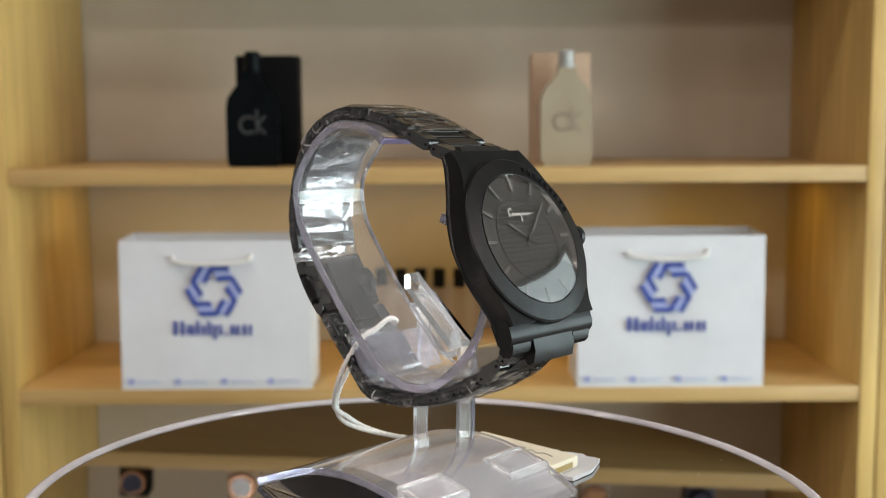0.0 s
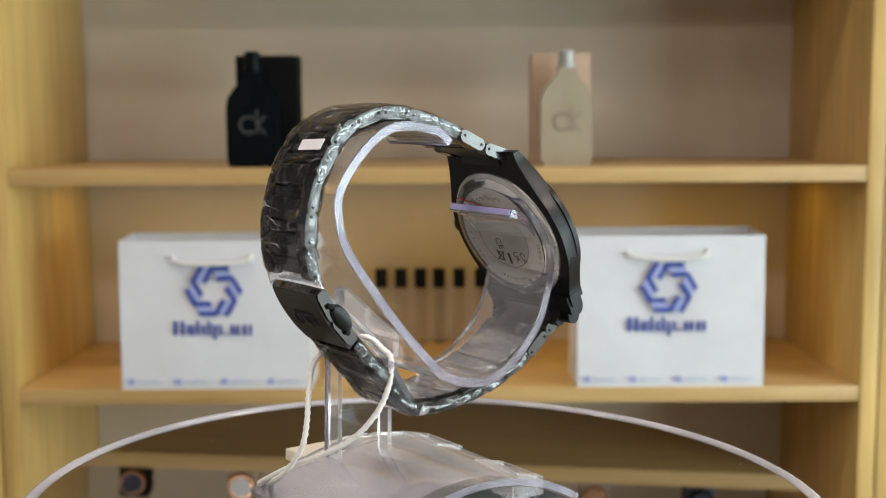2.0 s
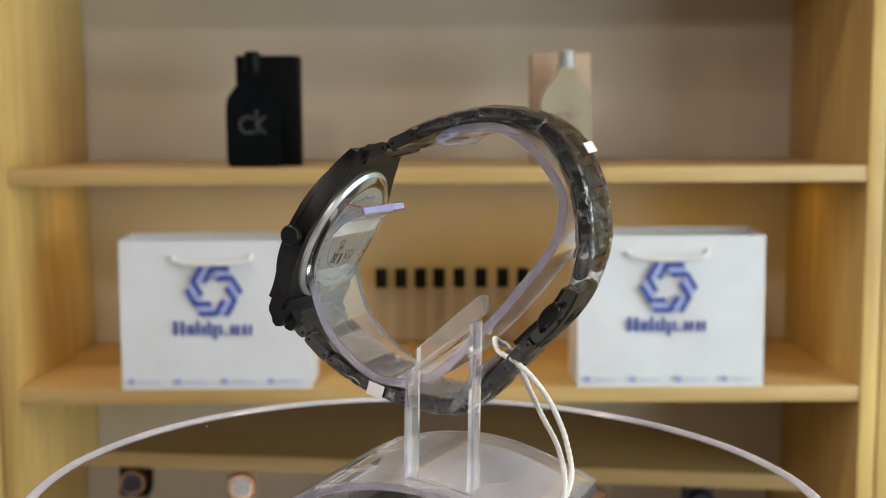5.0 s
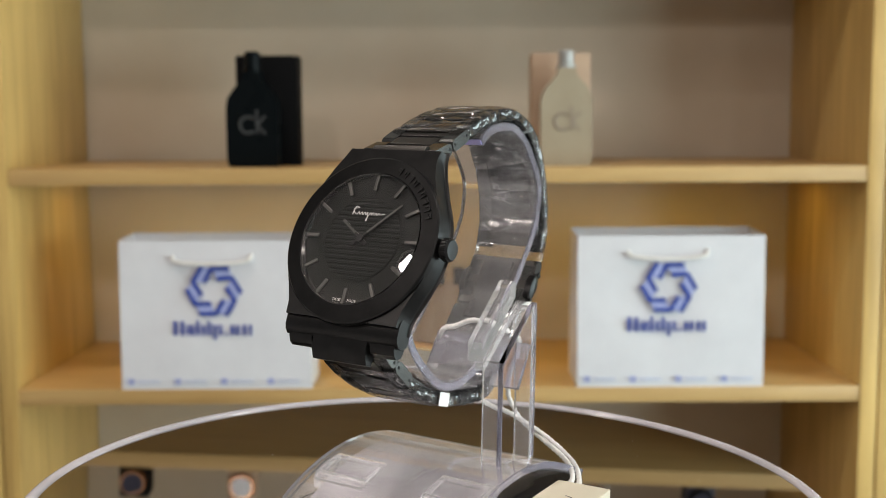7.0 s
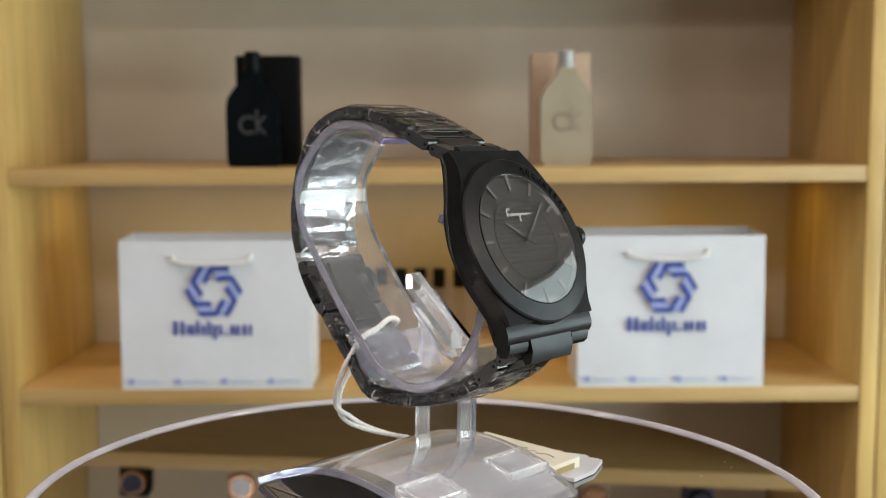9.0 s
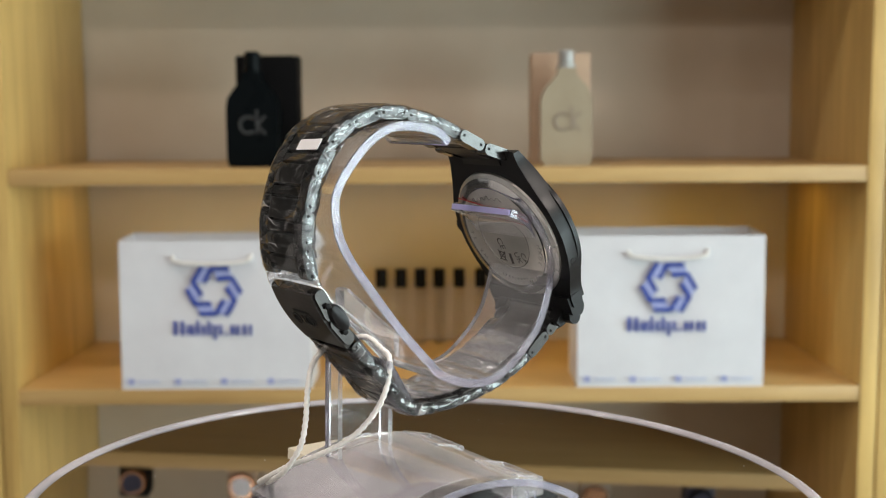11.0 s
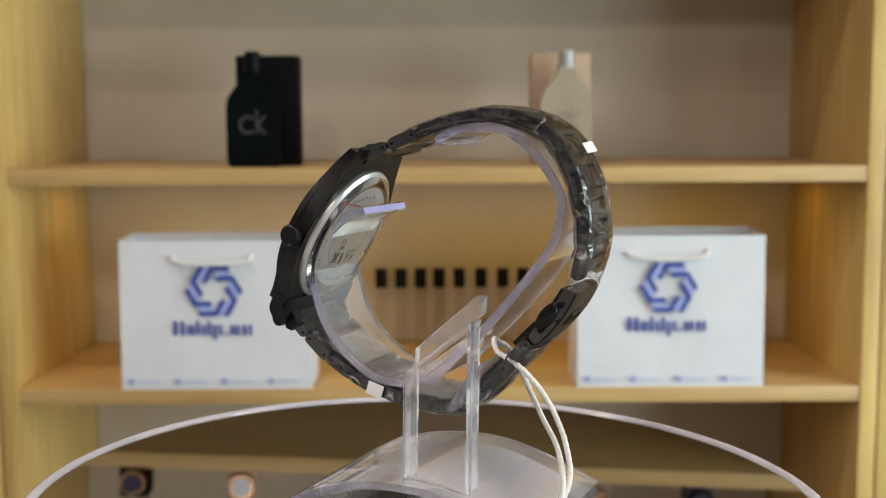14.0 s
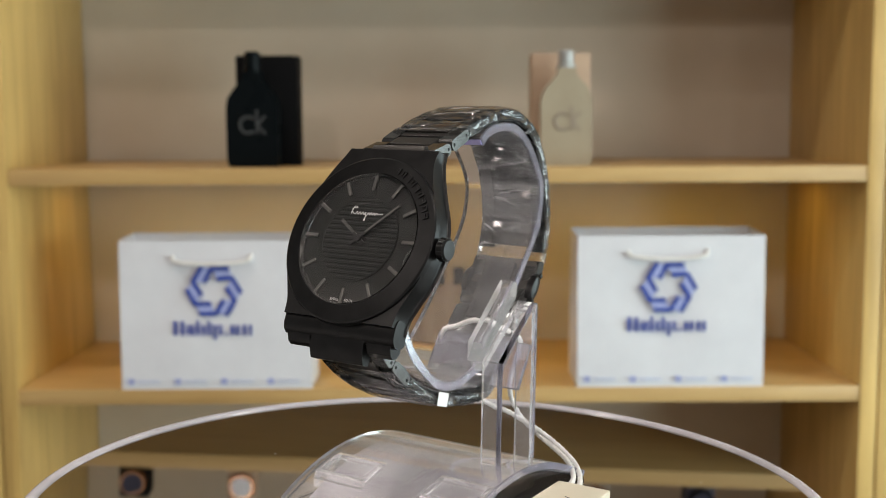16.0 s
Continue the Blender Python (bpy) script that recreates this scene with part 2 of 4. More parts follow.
def lathe(profile, put, n=64, bm=None, closed=False):
    """Profile of (radius, height) turned round an axis; put(x, y, h)."""
    bm = bm or bmesh.new()
    rings = []
    for r, h in profile:
        if r < 1e-7:
            rings.append([bm.verts.new(put(0, 0, h))])
        else:
            rings.append([bm.verts.new(put(r * math.cos(2 * math.pi * i / n), r * math.sin(2 * math.pi * i / n), h)) for i in range(n)])
    pairs = list(zip(rings, rings[1:]))
    if closed:
        pairs.append((rings[-1], rings[0]))
    for a, b in pairs:
        for i in range(n):
            j = (i + 1) % n
            if len(a) == 1 and len(b) == 1:
                continue
            if len(a) == 1:
                bm.faces.new((a[0], b[i], b[j]))
            elif len(b) == 1:
                bm.faces.new((a[i], a[j], b[0]))
            else:
                bm.faces.new((a[i], a[j], b[j], b[i]))
    return bm


def spline(points, per=8, closed=False):
    """Catmull-Rom through points of any dimension."""
    p = [Vector(q) for q in points]
    n, out = len(p), []
    for i in range(n if closed else n - 1):
        g = (lambda k: p[k % n]) if closed else (lambda k: p[max(0, min(n - 1, k))])
        a, b, c, d = g(i - 1), g(i), g(i + 1), g(i + 2)
        for k in range(per):
            t = k / per
            out.append(0.5 * ((2 * b) + (c - a) * t + (2 * a - 5 * b + 4 * c - d) * t * t + (3 * b - a - 3 * c + d) * t ** 3))
    if not closed:
        out.append(p[-1])
    return out


def tube(points, radius, n=8, bm=None, twist=0.0, lobes=0, depth=0.0):
    """A round cord along points; with lobes it is laid like twisted yarn."""
    bm = bm or bmesh.new()
    pts = [Vector(q) for q in points]
    rings, up, run = [], Vector((0.12, 0.23, 1)).normalized(), 0.0
    for i, p in enumerate(pts):
        d = (pts[min(i + 1, len(pts) - 1)] - pts[max(i - 1, 0)]).normalized()
        side = d.cross(up).normalized()
        up = side.cross(d).normalized()
        if i:
            run += (p - pts[i - 1]).length
        ring = []
        for k in range(n):
            a = 2 * math.pi * k / n
            rr = radius * (1 + depth * math.cos(lobes * a + twist * run))
            ring.append(bm.verts.new(p + side * (rr * math.cos(a)) + up * (rr * math.sin(a))))
        rings.append(ring)
    for a, b in zip(rings, rings[1:]):
        for k in range(n):
            bm.faces.new((a[k], a[(k + 1) % n], b[(k + 1) % n], b[k]))
    bm.faces.new(rings[0][::-1])
    bm.faces.new(rings[-1])
    return bm


# ---- the shop round the shelf: unseen shell, south and west dark to dim reflections ----
def shop():
    t = 0.1
    x0, x1, y0, y1 = -2.6, 2.6, -3.0, 1.72
    tagged(part("floor", box(x0, x1, y0, y1, FLOOR - t, FLOOR), FLOORTILE, None), "dark tiled shop floor", "floor", kind="structure")
    tagged(part("ceiling", box(x0, x1, y0, y1, CEIL, CEIL + t), CEILPAINT, None), "dark painted shop ceiling", "ceiling", kind="structure")
    for name, b in (("wall_north", (x0 - t, x1 + t, y1, y1 + t)), ("wall_south", (x0 - t, x1 + t, y0 - t, y0))):
        tagged(part(name, box(*b, FLOOR - t, CEIL + t), DARKPAINT if name == "wall_south" else WALLPAINT, None), "plain painted shop wall", "wall", kind="structure")
    for k, (name, xa, xb) in enumerate((("wall_east", x1, x1 + t), ("wall_west", x0 - t, x0))):
        bm = bmesh.new()
        for a, b, c, d in ((y0, WIN[0], FLOOR - t, CEIL + t), (WIN[1], y1, FLOOR - t, CEIL + t), (WIN[0], WIN[1], FLOOR - t, WIN[2]), (WIN[0], WIN[1], WIN[3], CEIL + t)):
            add_box(bm, xa, xb, a, b, c, d)
        tagged(part(name, bm, WALLPAINT if k == 0 else DARKPAINT, None), "plain painted shop wall with a wide window", "wall", kind="structure")
        win = thing("window_%d" % (k + 1), "wide shop window in slim dark frames", "window", kind="structure")
        xm = x1 + 0.03 if k == 0 else x0 - 0.03
        for y in (WIN[0] + 0.02, (WIN[0] + WIN[1]) / 2, WIN[1] - 0.02):
            part("window_frame", box(xm - 0.02, xm + 0.02, y - 0.02, y + 0.02, WIN[2] + 0.03, WIN[3] - 0.03), DARKPLASTIC, win)
        for z in (WIN[2] + 0.015, TRANSOM, WIN[3] - 0.015):
            part("window_frame", box(xm - 0.023, xm + 0.023, WIN[0], WIN[1], z - 0.015, z + 0.015), DARKPLASTIC, win)


# ---- oak shelf unit ----
XL, XR, YF, YB = -0.612, 0.606, 1.315, 1.681
SHELF_TOPS = (0.422, 0.030, -0.288, -0.640)


def shelf_unit():
    root = thing("shelf_unit", "light oak laminate open shelf unit against the wall", "shelf unit")
    zt, zb = 0.86, FLOOR
    part("side_panel", box(XL - 0.024, XL, YF, YB + 0.018, zb, zt, bevel=0.001), OAK_Z, root)
    part("side_panel", box(XR, XR + 0.024, YF, YB + 0.018, zb, zt, bevel=0.001), OAK_Z, root)
    part("back_panel", box(XL + 0.0005, XR - 0.0005, YB, YB + 0.016, zb, zt - 0.03), BACKING, root, "beige laminate back panel")
    for z in (zt - 0.002,) + SHELF_TOPS + (FLOOR + 0.08,):
        part("shelf_board", box(XL + 0.0004, XR - 0.0004, YF + 0.002, YB - 0.0005, z - 0.0225, z, bevel=0.0012), OAK_X, root)
    # neighbouring units in the same row
    for s in (-1, 1):
        m = thing("shelf_unit", "light oak laminate open shelf unit beside another", "shelf unit")
        a, b = (XL - 0.027 - 0.6, XL - 0.027) if s < 0 else (XR + 0.027, XR + 0.627)
        part("side_panel", box(a, a + 0.024, YF, YB + 0.018, zb, zt, bevel=0.001), OAK_Z, m)
        part("side_panel", box(b - 0.024, b, YF, YB + 0.018, zb, zt, bevel=0.001), OAK_Z, m)
        part("back_panel", box(a + 0.0245, b - 0.0245, YB, YB + 0.016, zb, zt - 0.03), BACKING, m)
        for z in (zt - 0.002,) + SHELF_TOPS + (FLOOR + 0.08,):
            part("shelf_board", box(a + 0.0245, b - 0.0245, YF + 0.002, YB - 0.0005, z - 0.0225, z, bevel=0.0012), OAK_X, m)


# ---- warm lamp added unseen under the shelf board, to gild the compartment ----
def added_glow_strip():
    z = SHELF_TOPS[1] - 0.0225
    root = thing("added_glow_strip", "slim unseen strip added under a shelf board for a warm glow", "light strip")
    part("profile", box(XL + 0.03, XR - 0.03, YF + 0.212, YF + 0.228, z - 0.007, z), DARKPLASTIC, root)
    data = bpy.data.lights.new("added_glow_lamp", "AREA")
    data.shape, data.size, data.size_y = "RECTANGLE", XR - XL - 0.08, 0.010
    data.energy, data.color = 0.66, (1.0, 0.66, 0.14)
    ob = new("added_glow_lamp", data)
    ob.location = ((XL + XR) / 2, YF + 0.220, z - 0.009)


# ---- turntable ----
def turntable():
    # unseen counter, made wide and white to bounce light up at the watch
    counter = thing("counter", "white laminate shop counter under a turntable", "counter")
    part("top", box(-0.95, 0.95, -0.62, 0.10, -0.075, -0.045, bevel=0.002), COUNTER, counter)
    part("body", box(-0.92, 0.92, -0.59, 0.075, FLOOR, -0.075), COUNTER, counter)
    base = thing("motor_unit", "round dark plastic motor unit under a turntable", "motor")
    part("housing", lathe([(0, -0.045), (0.078, -0.045), (0.08, -0.043), (0.076, -0.012), (0, -0.012)], lambda x, y, h: (x, y, h)), DARKPLASTIC, base, smooth=False)
    disc = thing("turntable_disc", "round mirror turntable top with a clear acrylic rim", "turntable")
    part("mirror", lathe([(0, -0.004), (0.0995, -0.004), (0.0995, 0.0), (0, 0.0)], lambda x, y, h: (x, y, h), 128), MIRROR, disc, "mirrored glass top")
    prof = [(0.1013 + 0.0018 * math.cos(a), -0.0008 + 0.0018 * math.sin(a)) for a in [2 * math.pi * k / 12 for k in range(12)]]
    part("rim", lathe(prof, lambda x, y, h: (x, y, h), 160, closed=True), RIM, disc, "clear polished acrylic rim", smooth=True)
    part("spindle", lathe([(0, -0.0125), (0.02, -0.0125), (0.02, -0.004), (0, -0.004)], lambda x, y, h: (x, y, h), 32), DARKPLASTIC, disc)
    rnd = random.Random(4)
    bm = bmesh.new()
    for k in range(40):
        a, r, q = rnd.uniform(0, 6.28), 0.099 * math.sqrt(rnd.uniform(0.1, 1)), rnd.uniform(0.00005, 0.00016)
        add_box(bm, r * math.cos(a) - q, r * math.cos(a) + q, r * math.sin(a) - q * 0.7, r * math.sin(a) + q * 0.7, 0.0, q * 0.5)
    tagged(part("dust", bm, LABEL_WHITE, disc), kind="stuff")
    return disc


# ---- acrylic watch stand; side profile in (u, z): u points where the dial faces ----
def side_put(u, z, v):
    return (v * K, -u * K, z * K)


def ribbon(path, w0, w1, thick, put, bm=None):
    """A strip of even thickness along a side profile, from w0 to w1 across."""
    bm = bm or bmesh.new()
    rows = []
    for i, p in enumerate(path):
        a, b = path[max(i - 1, 0)], path[min(i + 1, len(path) - 1)]
        d = (b - a).normalized()
        nrm = Vector((-d.y, d.x)) * (thick / 2)
        row = []
        for q, w in ((p + nrm, w0), (p + nrm, w1), (p - nrm, w1), (p - nrm, w0)):
            row.append(bm.verts.new(put(q.x, q.y, w)))
        rows.append(row)
    for a, b in zip(rows, rows[1:]):
        for k in range(4):
            bm.faces.new((a[k], a[(k + 1) % 4], b[(k + 1) % 4], b[k]))
    bm.faces.new(rows[0][::-1])
    bm.faces.new(rows[-1])
    return bm


HOLDER = [(-5.5, 91.6), (-9.7, 94.4), (-19.6, 95.4), (-26.4, 92.8), (-32.4, 87.0), (-36.8, 79.6), (-36.2, 71.6), (-33.4, 65.6), (-27.9, 58.3),
          (-19.5, 48.1), (-11.0, 39.3), (-5.4, 34.4), (5.0, 31.6), (13.8, 33.8), (23.7, 42.8), (27.9, 52.6), (28.5, 59.4), (25.1, 66.3), (19.6, 71.8), (14.4, 74.0)]
ARCH = [(28.5, 0.9), (24.0, 3.4), (18.0, 6.0), (10.0, 8.4), (2.0, 9.6), (-6.0, 9.8), (-14.0, 8.9), (-22.0, 6.9), (-30.0, 4.0), (-37.8, 0.9)]


def watch_stand():
    root = thing("watch_stand", "clear acrylic C-shaped watch stand on an arched foot", "watch stand")
    part("holder", ribbon(spline(HOLDER, 8), -13.0, 10.5, 2.2, side_put), HOLDER_CLEAR, root, smooth=False)
    for v0, v1 in ((-13.4, -13.03), (10.53, 10.9)):
        part("frosted_glow_edge", ribbon(spline(HOLDER, 8), v0, v1, 2.0, side_put), EDGE, root, "frosted cut edge with its lilac glow as colour")
    outline = [(-19.0, 8.2), (-2.0, 10.0), (-2.0, 36.8), (-3.0, 37.8), (-17.4, 49.6), (-19.0, 50.2)]
    web = part("post", prism(outline, 18.8, 20.2, side_put), CLEAR, root)
    for u in (-19.3, -2.0):
        part("frosted_glow_edge", prism([(u, 9.0), (u + 0.3, 9.0), (u + 0.3, 37.0 if u > -5 else 50.0), (u, 37.0 if u > -5 else 50.0)], 18.9, 20.15, side_put), EDGE, web, "frosted cut edge with its lilac glow as colour")
    part("post_wall", prism([(-19.0, 8.2), (-17.7, 8.6), (-17.7, 49.4), (-19.0, 50.2)], 14.2, 18.75, side_put), ACRYLIC, web)
    part("post_wall", prism([(-3.3, 9.9), (-2.0, 10.0), (-2.0, 36.8), (-3.3, 38.0)], 14.2, 18.75, side_put), ACRYLIC, web)
    part("post_wall", prism([(-17.65, 49.3), (-3.35, 37.9), (-3.35, 36.6), (-17.65, 48.0)], 14.2, 18.75, side_put), ACRYLIC, web)
    part("loose_tab", prism([(-13.4, 27.8), (-20.0, 38.5), (-18.8, 39.2), (-12.2, 28.5)], -9.5, 17.8, side_put), EDGE, root, "loose clear plastic tab")
    for (u0, z0), (u1, z1) in (((14.4, 74.0), (13.7, 74.2)), ((-5.5, 91.6), (-4.9, 91.1))):
        d = Vector((u1 - u0, z1 - z0)).normalized()
        n_ = Vector((-d.y, d.x)) * 0.75
        a, b = Vector((u0, z0)), Vector((u0, z0)) + d * 0.35
        part("cut_edge", prism([tuple(a + n_), tuple(b + n_), tuple(b - n_), tuple(a - n_)], -13.0, 10.5, side_put), LILAC, root, "cut edge with its lilac glow painted on")
    part("bracket", prism([(-17.5, 45.2), (-3.4, 34.0), (-3.4, 36.0), (-17.5, 47.2)], 10.0, 14.15, side_put), ACRYLIC, root)
    part("hook", prism([(-19.0, 54.8), (-17.6, 55.4), (-2.0, 41.4), (-2.0, 36.6), (-18.8, 51.0)], 9.8, 14.0, side_put), ACRYLIC, root)
    foot = part("foot", ribbon(spline(ARCH, 6), -25.5, 25.5, 1.8, side_put), ACRYLIC, root)
    for v0, v1 in ((-25.9, -25.53), (25.53, 25.9)):
        part("frosted_glow_edge", ribbon(spline(ARCH, 6), v0, v1, 1.6, side_put), EDGE, foot, "frosted cut edge with its lilac glow as colour")
    ins = [(u * 0.985, max(z - 1.25, 0.25)) for u, z in ARCH]
    part("insert", ribbon(spline(ins, 5), -19.0, 24.6, 0.3, side_put), FROSTED, foot, "frosted translucent insert sheet")
    # clear walls closing the two ends, one with moulded characters as plain raised strokes
    gable = [(u * 0.965, max(z - 1.15, 0.3)) for u, z in ARCH]
    for v0, v1 in ((-25.2, -24.4), (24.4, 25.2)):
        part("end_wall", prism(gable, v0, v1, side_put), CLEAR, foot)
    for u, tall in ((14.0, 2.2), (11.6, 2.6), (7.6, 2.2), (5.4, 2.6), (2.8, 2.4)):
        bmm = prism([(u, 3.2), (u + 0.4, 3.2), (u + 0.4, 3.2 + tall), (u, 3.2 + tall)], -25.5, -25.22, side_put)
        prism([(u - 0.8, 2.8 + tall), (u - 0.05, 2.8 + tall), (u - 0.05, 3.2 + tall), (u - 0.8, 3.2 + tall)], -25.5, -25.22, side_put, bmm)
        part("moulded_mark", bmm, EDGE, foot)
    # two open boxes moulded into the front slope
    for v in (-14.5, 18.0):
        slot = part("slot", prism([(10.6, 2.6), (18.4, 2.6), (18.4, 3.4), (10.6, 3.4)], v - 6.2, v + 6.2, side_put), ACRYLIC, foot, "open clear box moulded into the foot")
        part("slot_wall", prism([(9.4, 2.6), (10.5, 2.6), (10.5, 9.6), (9.4, 9.6)], v - 7.6, v + 7.6, side_put), ACRYLIC, foot)
        part("slot_wall", prism([(18.5, 2.6), (19.6, 2.6), (19.6, 7.2), (18.5, 7.6)], v - 7.6, v + 7.6, side_put), ACRYLIC, foot)
        for w0 in (v - 7.6, v + 6.3):
            part("slot_wall", prism([(10.55, 2.6), (18.45, 2.6), (18.45, 7.6), (10.55, 9.5)], w0, w0 + 1.3, side_put), ACRYLIC, foot)
    return root


# ---- the watch ----
LEAN = radians(26.4)
CU, CZ = 30.8, 69.6


def case_put(a, s, n):
    u = CU - math.sin(LEAN) * s + math.cos(LEAN) * n
    z = CZ + math.cos(LEAN) * s + math.sin(LEAN) * n
    return (a * K, -u * K, z * K)


def case_matrix():
    return Matrix(((1, 0, 0, 0), (0, math.sin(LEAN), -math.cos(LEAN), -CU * K), (0, math.cos(LEAN), math.sin(LEAN), CZ * K), (0, 0, 0, 1)))


ALONG = Vector((0, math.sin(LEAN), math.cos(LEAN)))
OUTWARD = Vector((0, -math.cos(LEAN), math.sin(LEAN)))

BAND = [(18.2, 89.2), (9.6, 91.5), (4.4, 93.7), (-2.7, 96.6), (-9.7, 98.7), (-19.5, 100.2), (-27.9, 98.8), (-35.0, 95.0), (-38.7, 90.2), (-42.2, 83.5), (-44.2, 75.8), (-44.8, 69.5), (-44.2, 63.4),
        (-42.2, 57.2), (-39.4, 51.4), (-35.4, 46.0), (-30.6, 41.2), (-25.4, 35.4), (-20.6, 30.2), (-16.6, 25.6), (-12.0, 23.1), (-4.7, 22.9), (4.1, 24.0), (12.9, 26.2), (19.8, 29.2), (26.2, 33.2), (31.6, 37.8), (35.8, 41.8), (37.9, 45.2)]


def band_points():
    pts = spline([(u * 0.98, z + (96.8 - z) * 0.026) for u, z in BAND], 10)
    run, acc = [0.0], 0.0
    for a, b in zip(pts, pts[1:]):
        acc += (b - a).length
        run.append(acc)
    return pts, run


def band_at(s, pts, run):
    """Outer point, direction and inward normal of the bracelet at arc length s."""
    s = max(0.0, min(run[-1] - 1e-6, s))
    for i in range(len(run) - 1):
        if run[i + 1] >= s:
            t = (s - run[i]) / (run[i + 1] - run[i])
            p = pts[i].lerp(pts[i + 1], t)
            d = (pts[min(i + 3, len(pts) - 1)] - pts[max(i - 2, 0)]).normalized()
            return p, d, Vector((-d.y, d.x))
    return pts[-1], Vector((1, 0)), Vector((0, 1))


def along(s, pts, run, inset):
    """Matrix with x across the band, y along it, z outward."""
    p, d, nrm = band_at(s, pts, run)
    p = p + nrm * inset
    y = Vector((0, -d.x, d.y))
    z = Vector((0, nrm.x, -nrm.y))
    x = y.cross(z)
    return Matrix(((x.x, y.x, z.x, 0), (x.y, y.y, z.y, -p.x * K), (x.z, y.z, z.z, p.y * K), (0, 0, 0, 1)))


def link_mesh(name, boxes, mat):
    bm = bmesh.new()
    for b in boxes:
        add_box(bm, *[q * K for q in b[:6]], bevel=b[6] * K)
    bmesh.ops.recalc_face_normals(bm, faces=bm.faces)
    me = bpy.data.meshes.new(name)
    bm.to_mesh(me)
    bm.free()
    me.materials.append(mat)
    return me


def link_meshes(width, pitch):
    """Outer link: two cheeks and a sunk bridge; centre link bridges two outer links."""
    h, c = pitch / 2, width * 0.31
    outer = [(-c - 0.3, c + 0.3, -h + 1.0, h - 1.0, -1.3, -0.1, 0.1), (-c - 0.3, c + 0.3, -0.95, 0.95, -0.3, 1.3, 0.15)]
    centre = [(-c + 0.12, c - 0.12, -h * 0.58, h * 0.58, -1.4, 1.5, 0.3), (-c - 0.6, c + 0.6, -0.35, 0.35, -0.5, 0.2, 0.05)]
    cheeks = []
    for v0, v1 in ((-width / 2, -c), (c, width / 2)):
        hl = h - 0.16
        prof = [(-hl, -0.5), (-hl + 0.35, -1.2), (-hl + 1.2, -1.6), (hl - 1.2, -1.6), (hl - 0.35, -1.2), (hl, -0.5), (hl, 0.5), (hl - 0.35, 1.05), (hl - 1.2, 1.4), (-hl + 1.2, 1.4), (-hl + 0.35, 1.05), (-hl, 0.5)]
        bm = prism(prof, v0, v1, lambda y, z, x: (x * K, y * K, z * K))
        bmesh.ops.bevel(bm, geom=[e for e in bm.edges if e.calc_face_angle(0) > 1.3], offset=0.0003, segments=2, affect="EDGES")
        bmesh.ops.recalc_face_normals(bm, faces=bm.faces)
        me = bpy.data.meshes.new("cheek")
        bm.to_mesh(me)
        bm.free()
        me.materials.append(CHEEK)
        cheeks.append(me)
    return link_mesh("link", outer, SATIN), link_mesh("centre_link", centre, SATIN), cheeks


def film_sleeve(s0, s1, pts, run, name, root, seed):
    """Loose crumpled film round a stretch of the bracelet."""
    bm = bmesh.new()
    rows, n = [], 36
    steps = int((s1 - s0) / 0.45)
    for i in range(steps + 1):
        s = s0 + (s1 - s0) * i / steps
        m = along(s, pts, run, 1.6)
        row = []
        for k in range(n):
            a = 2 * math.pi * k / n
            ex = 10.6 * math.copysign(abs(math.cos(a)) ** 0.35, math.cos(a))
            ez = 2.0 * math.copysign(abs(math.sin(a)) ** 0.5, math.sin(a))
            q = Vector((ex * 0.11, s * 0.21, ez * 0.5 + seed))
            w = noise.noise(q * 1.3) * 0.34 + (0.5 - abs(noise.noise(q * 2.4))) * 0.42 + noise.noise(q * 4.6) * 0.12 - 0.1
            edge = max(0.0, (abs(ex) - 9.6) / 1.0)
            fold = noise.noise(Vector((s * 0.55, ez * 0.5, seed + ex)))
            side = w * 0.25 * (1 - 0.7 * edge) - edge * (0.12 + 0.42 * max(0.0, fold - 0.12))
            row.append(bm.verts.new(m @ Vector(((ex + side * math.copysign(1, ex)) * K, w * 0.4 * K, (ez + 0.1 + w * 0.75 * (1 - 0.6 * edge)) * K))))
        rows.append(row)
    for a, b in zip(rows, rows[1:]):
        for k in range(n):
            bm.faces.new((a[k], a[(k + 1) % n], b[(k + 1) % n], b[k]))
    return part(name, bm, FILM, root, "crinkled clear protective film", smooth=True)


def outline_half():
    """Right half of the case outline, top to bottom, as (a, s)."""
    pts = [(13.0, 24.2), (13.3, 21.4), (14.6, 17.4), (16.6, 12.6), (18.9, 7.6), (20.1, 3.0), (20.4, 0.0), (20.0, -4.5), (18.8, -9.0), (17.0, -13.4), (15.9, -16.5), (15.6, -19.5)]
    return [tuple(q) for q in spline(pts, 8)]


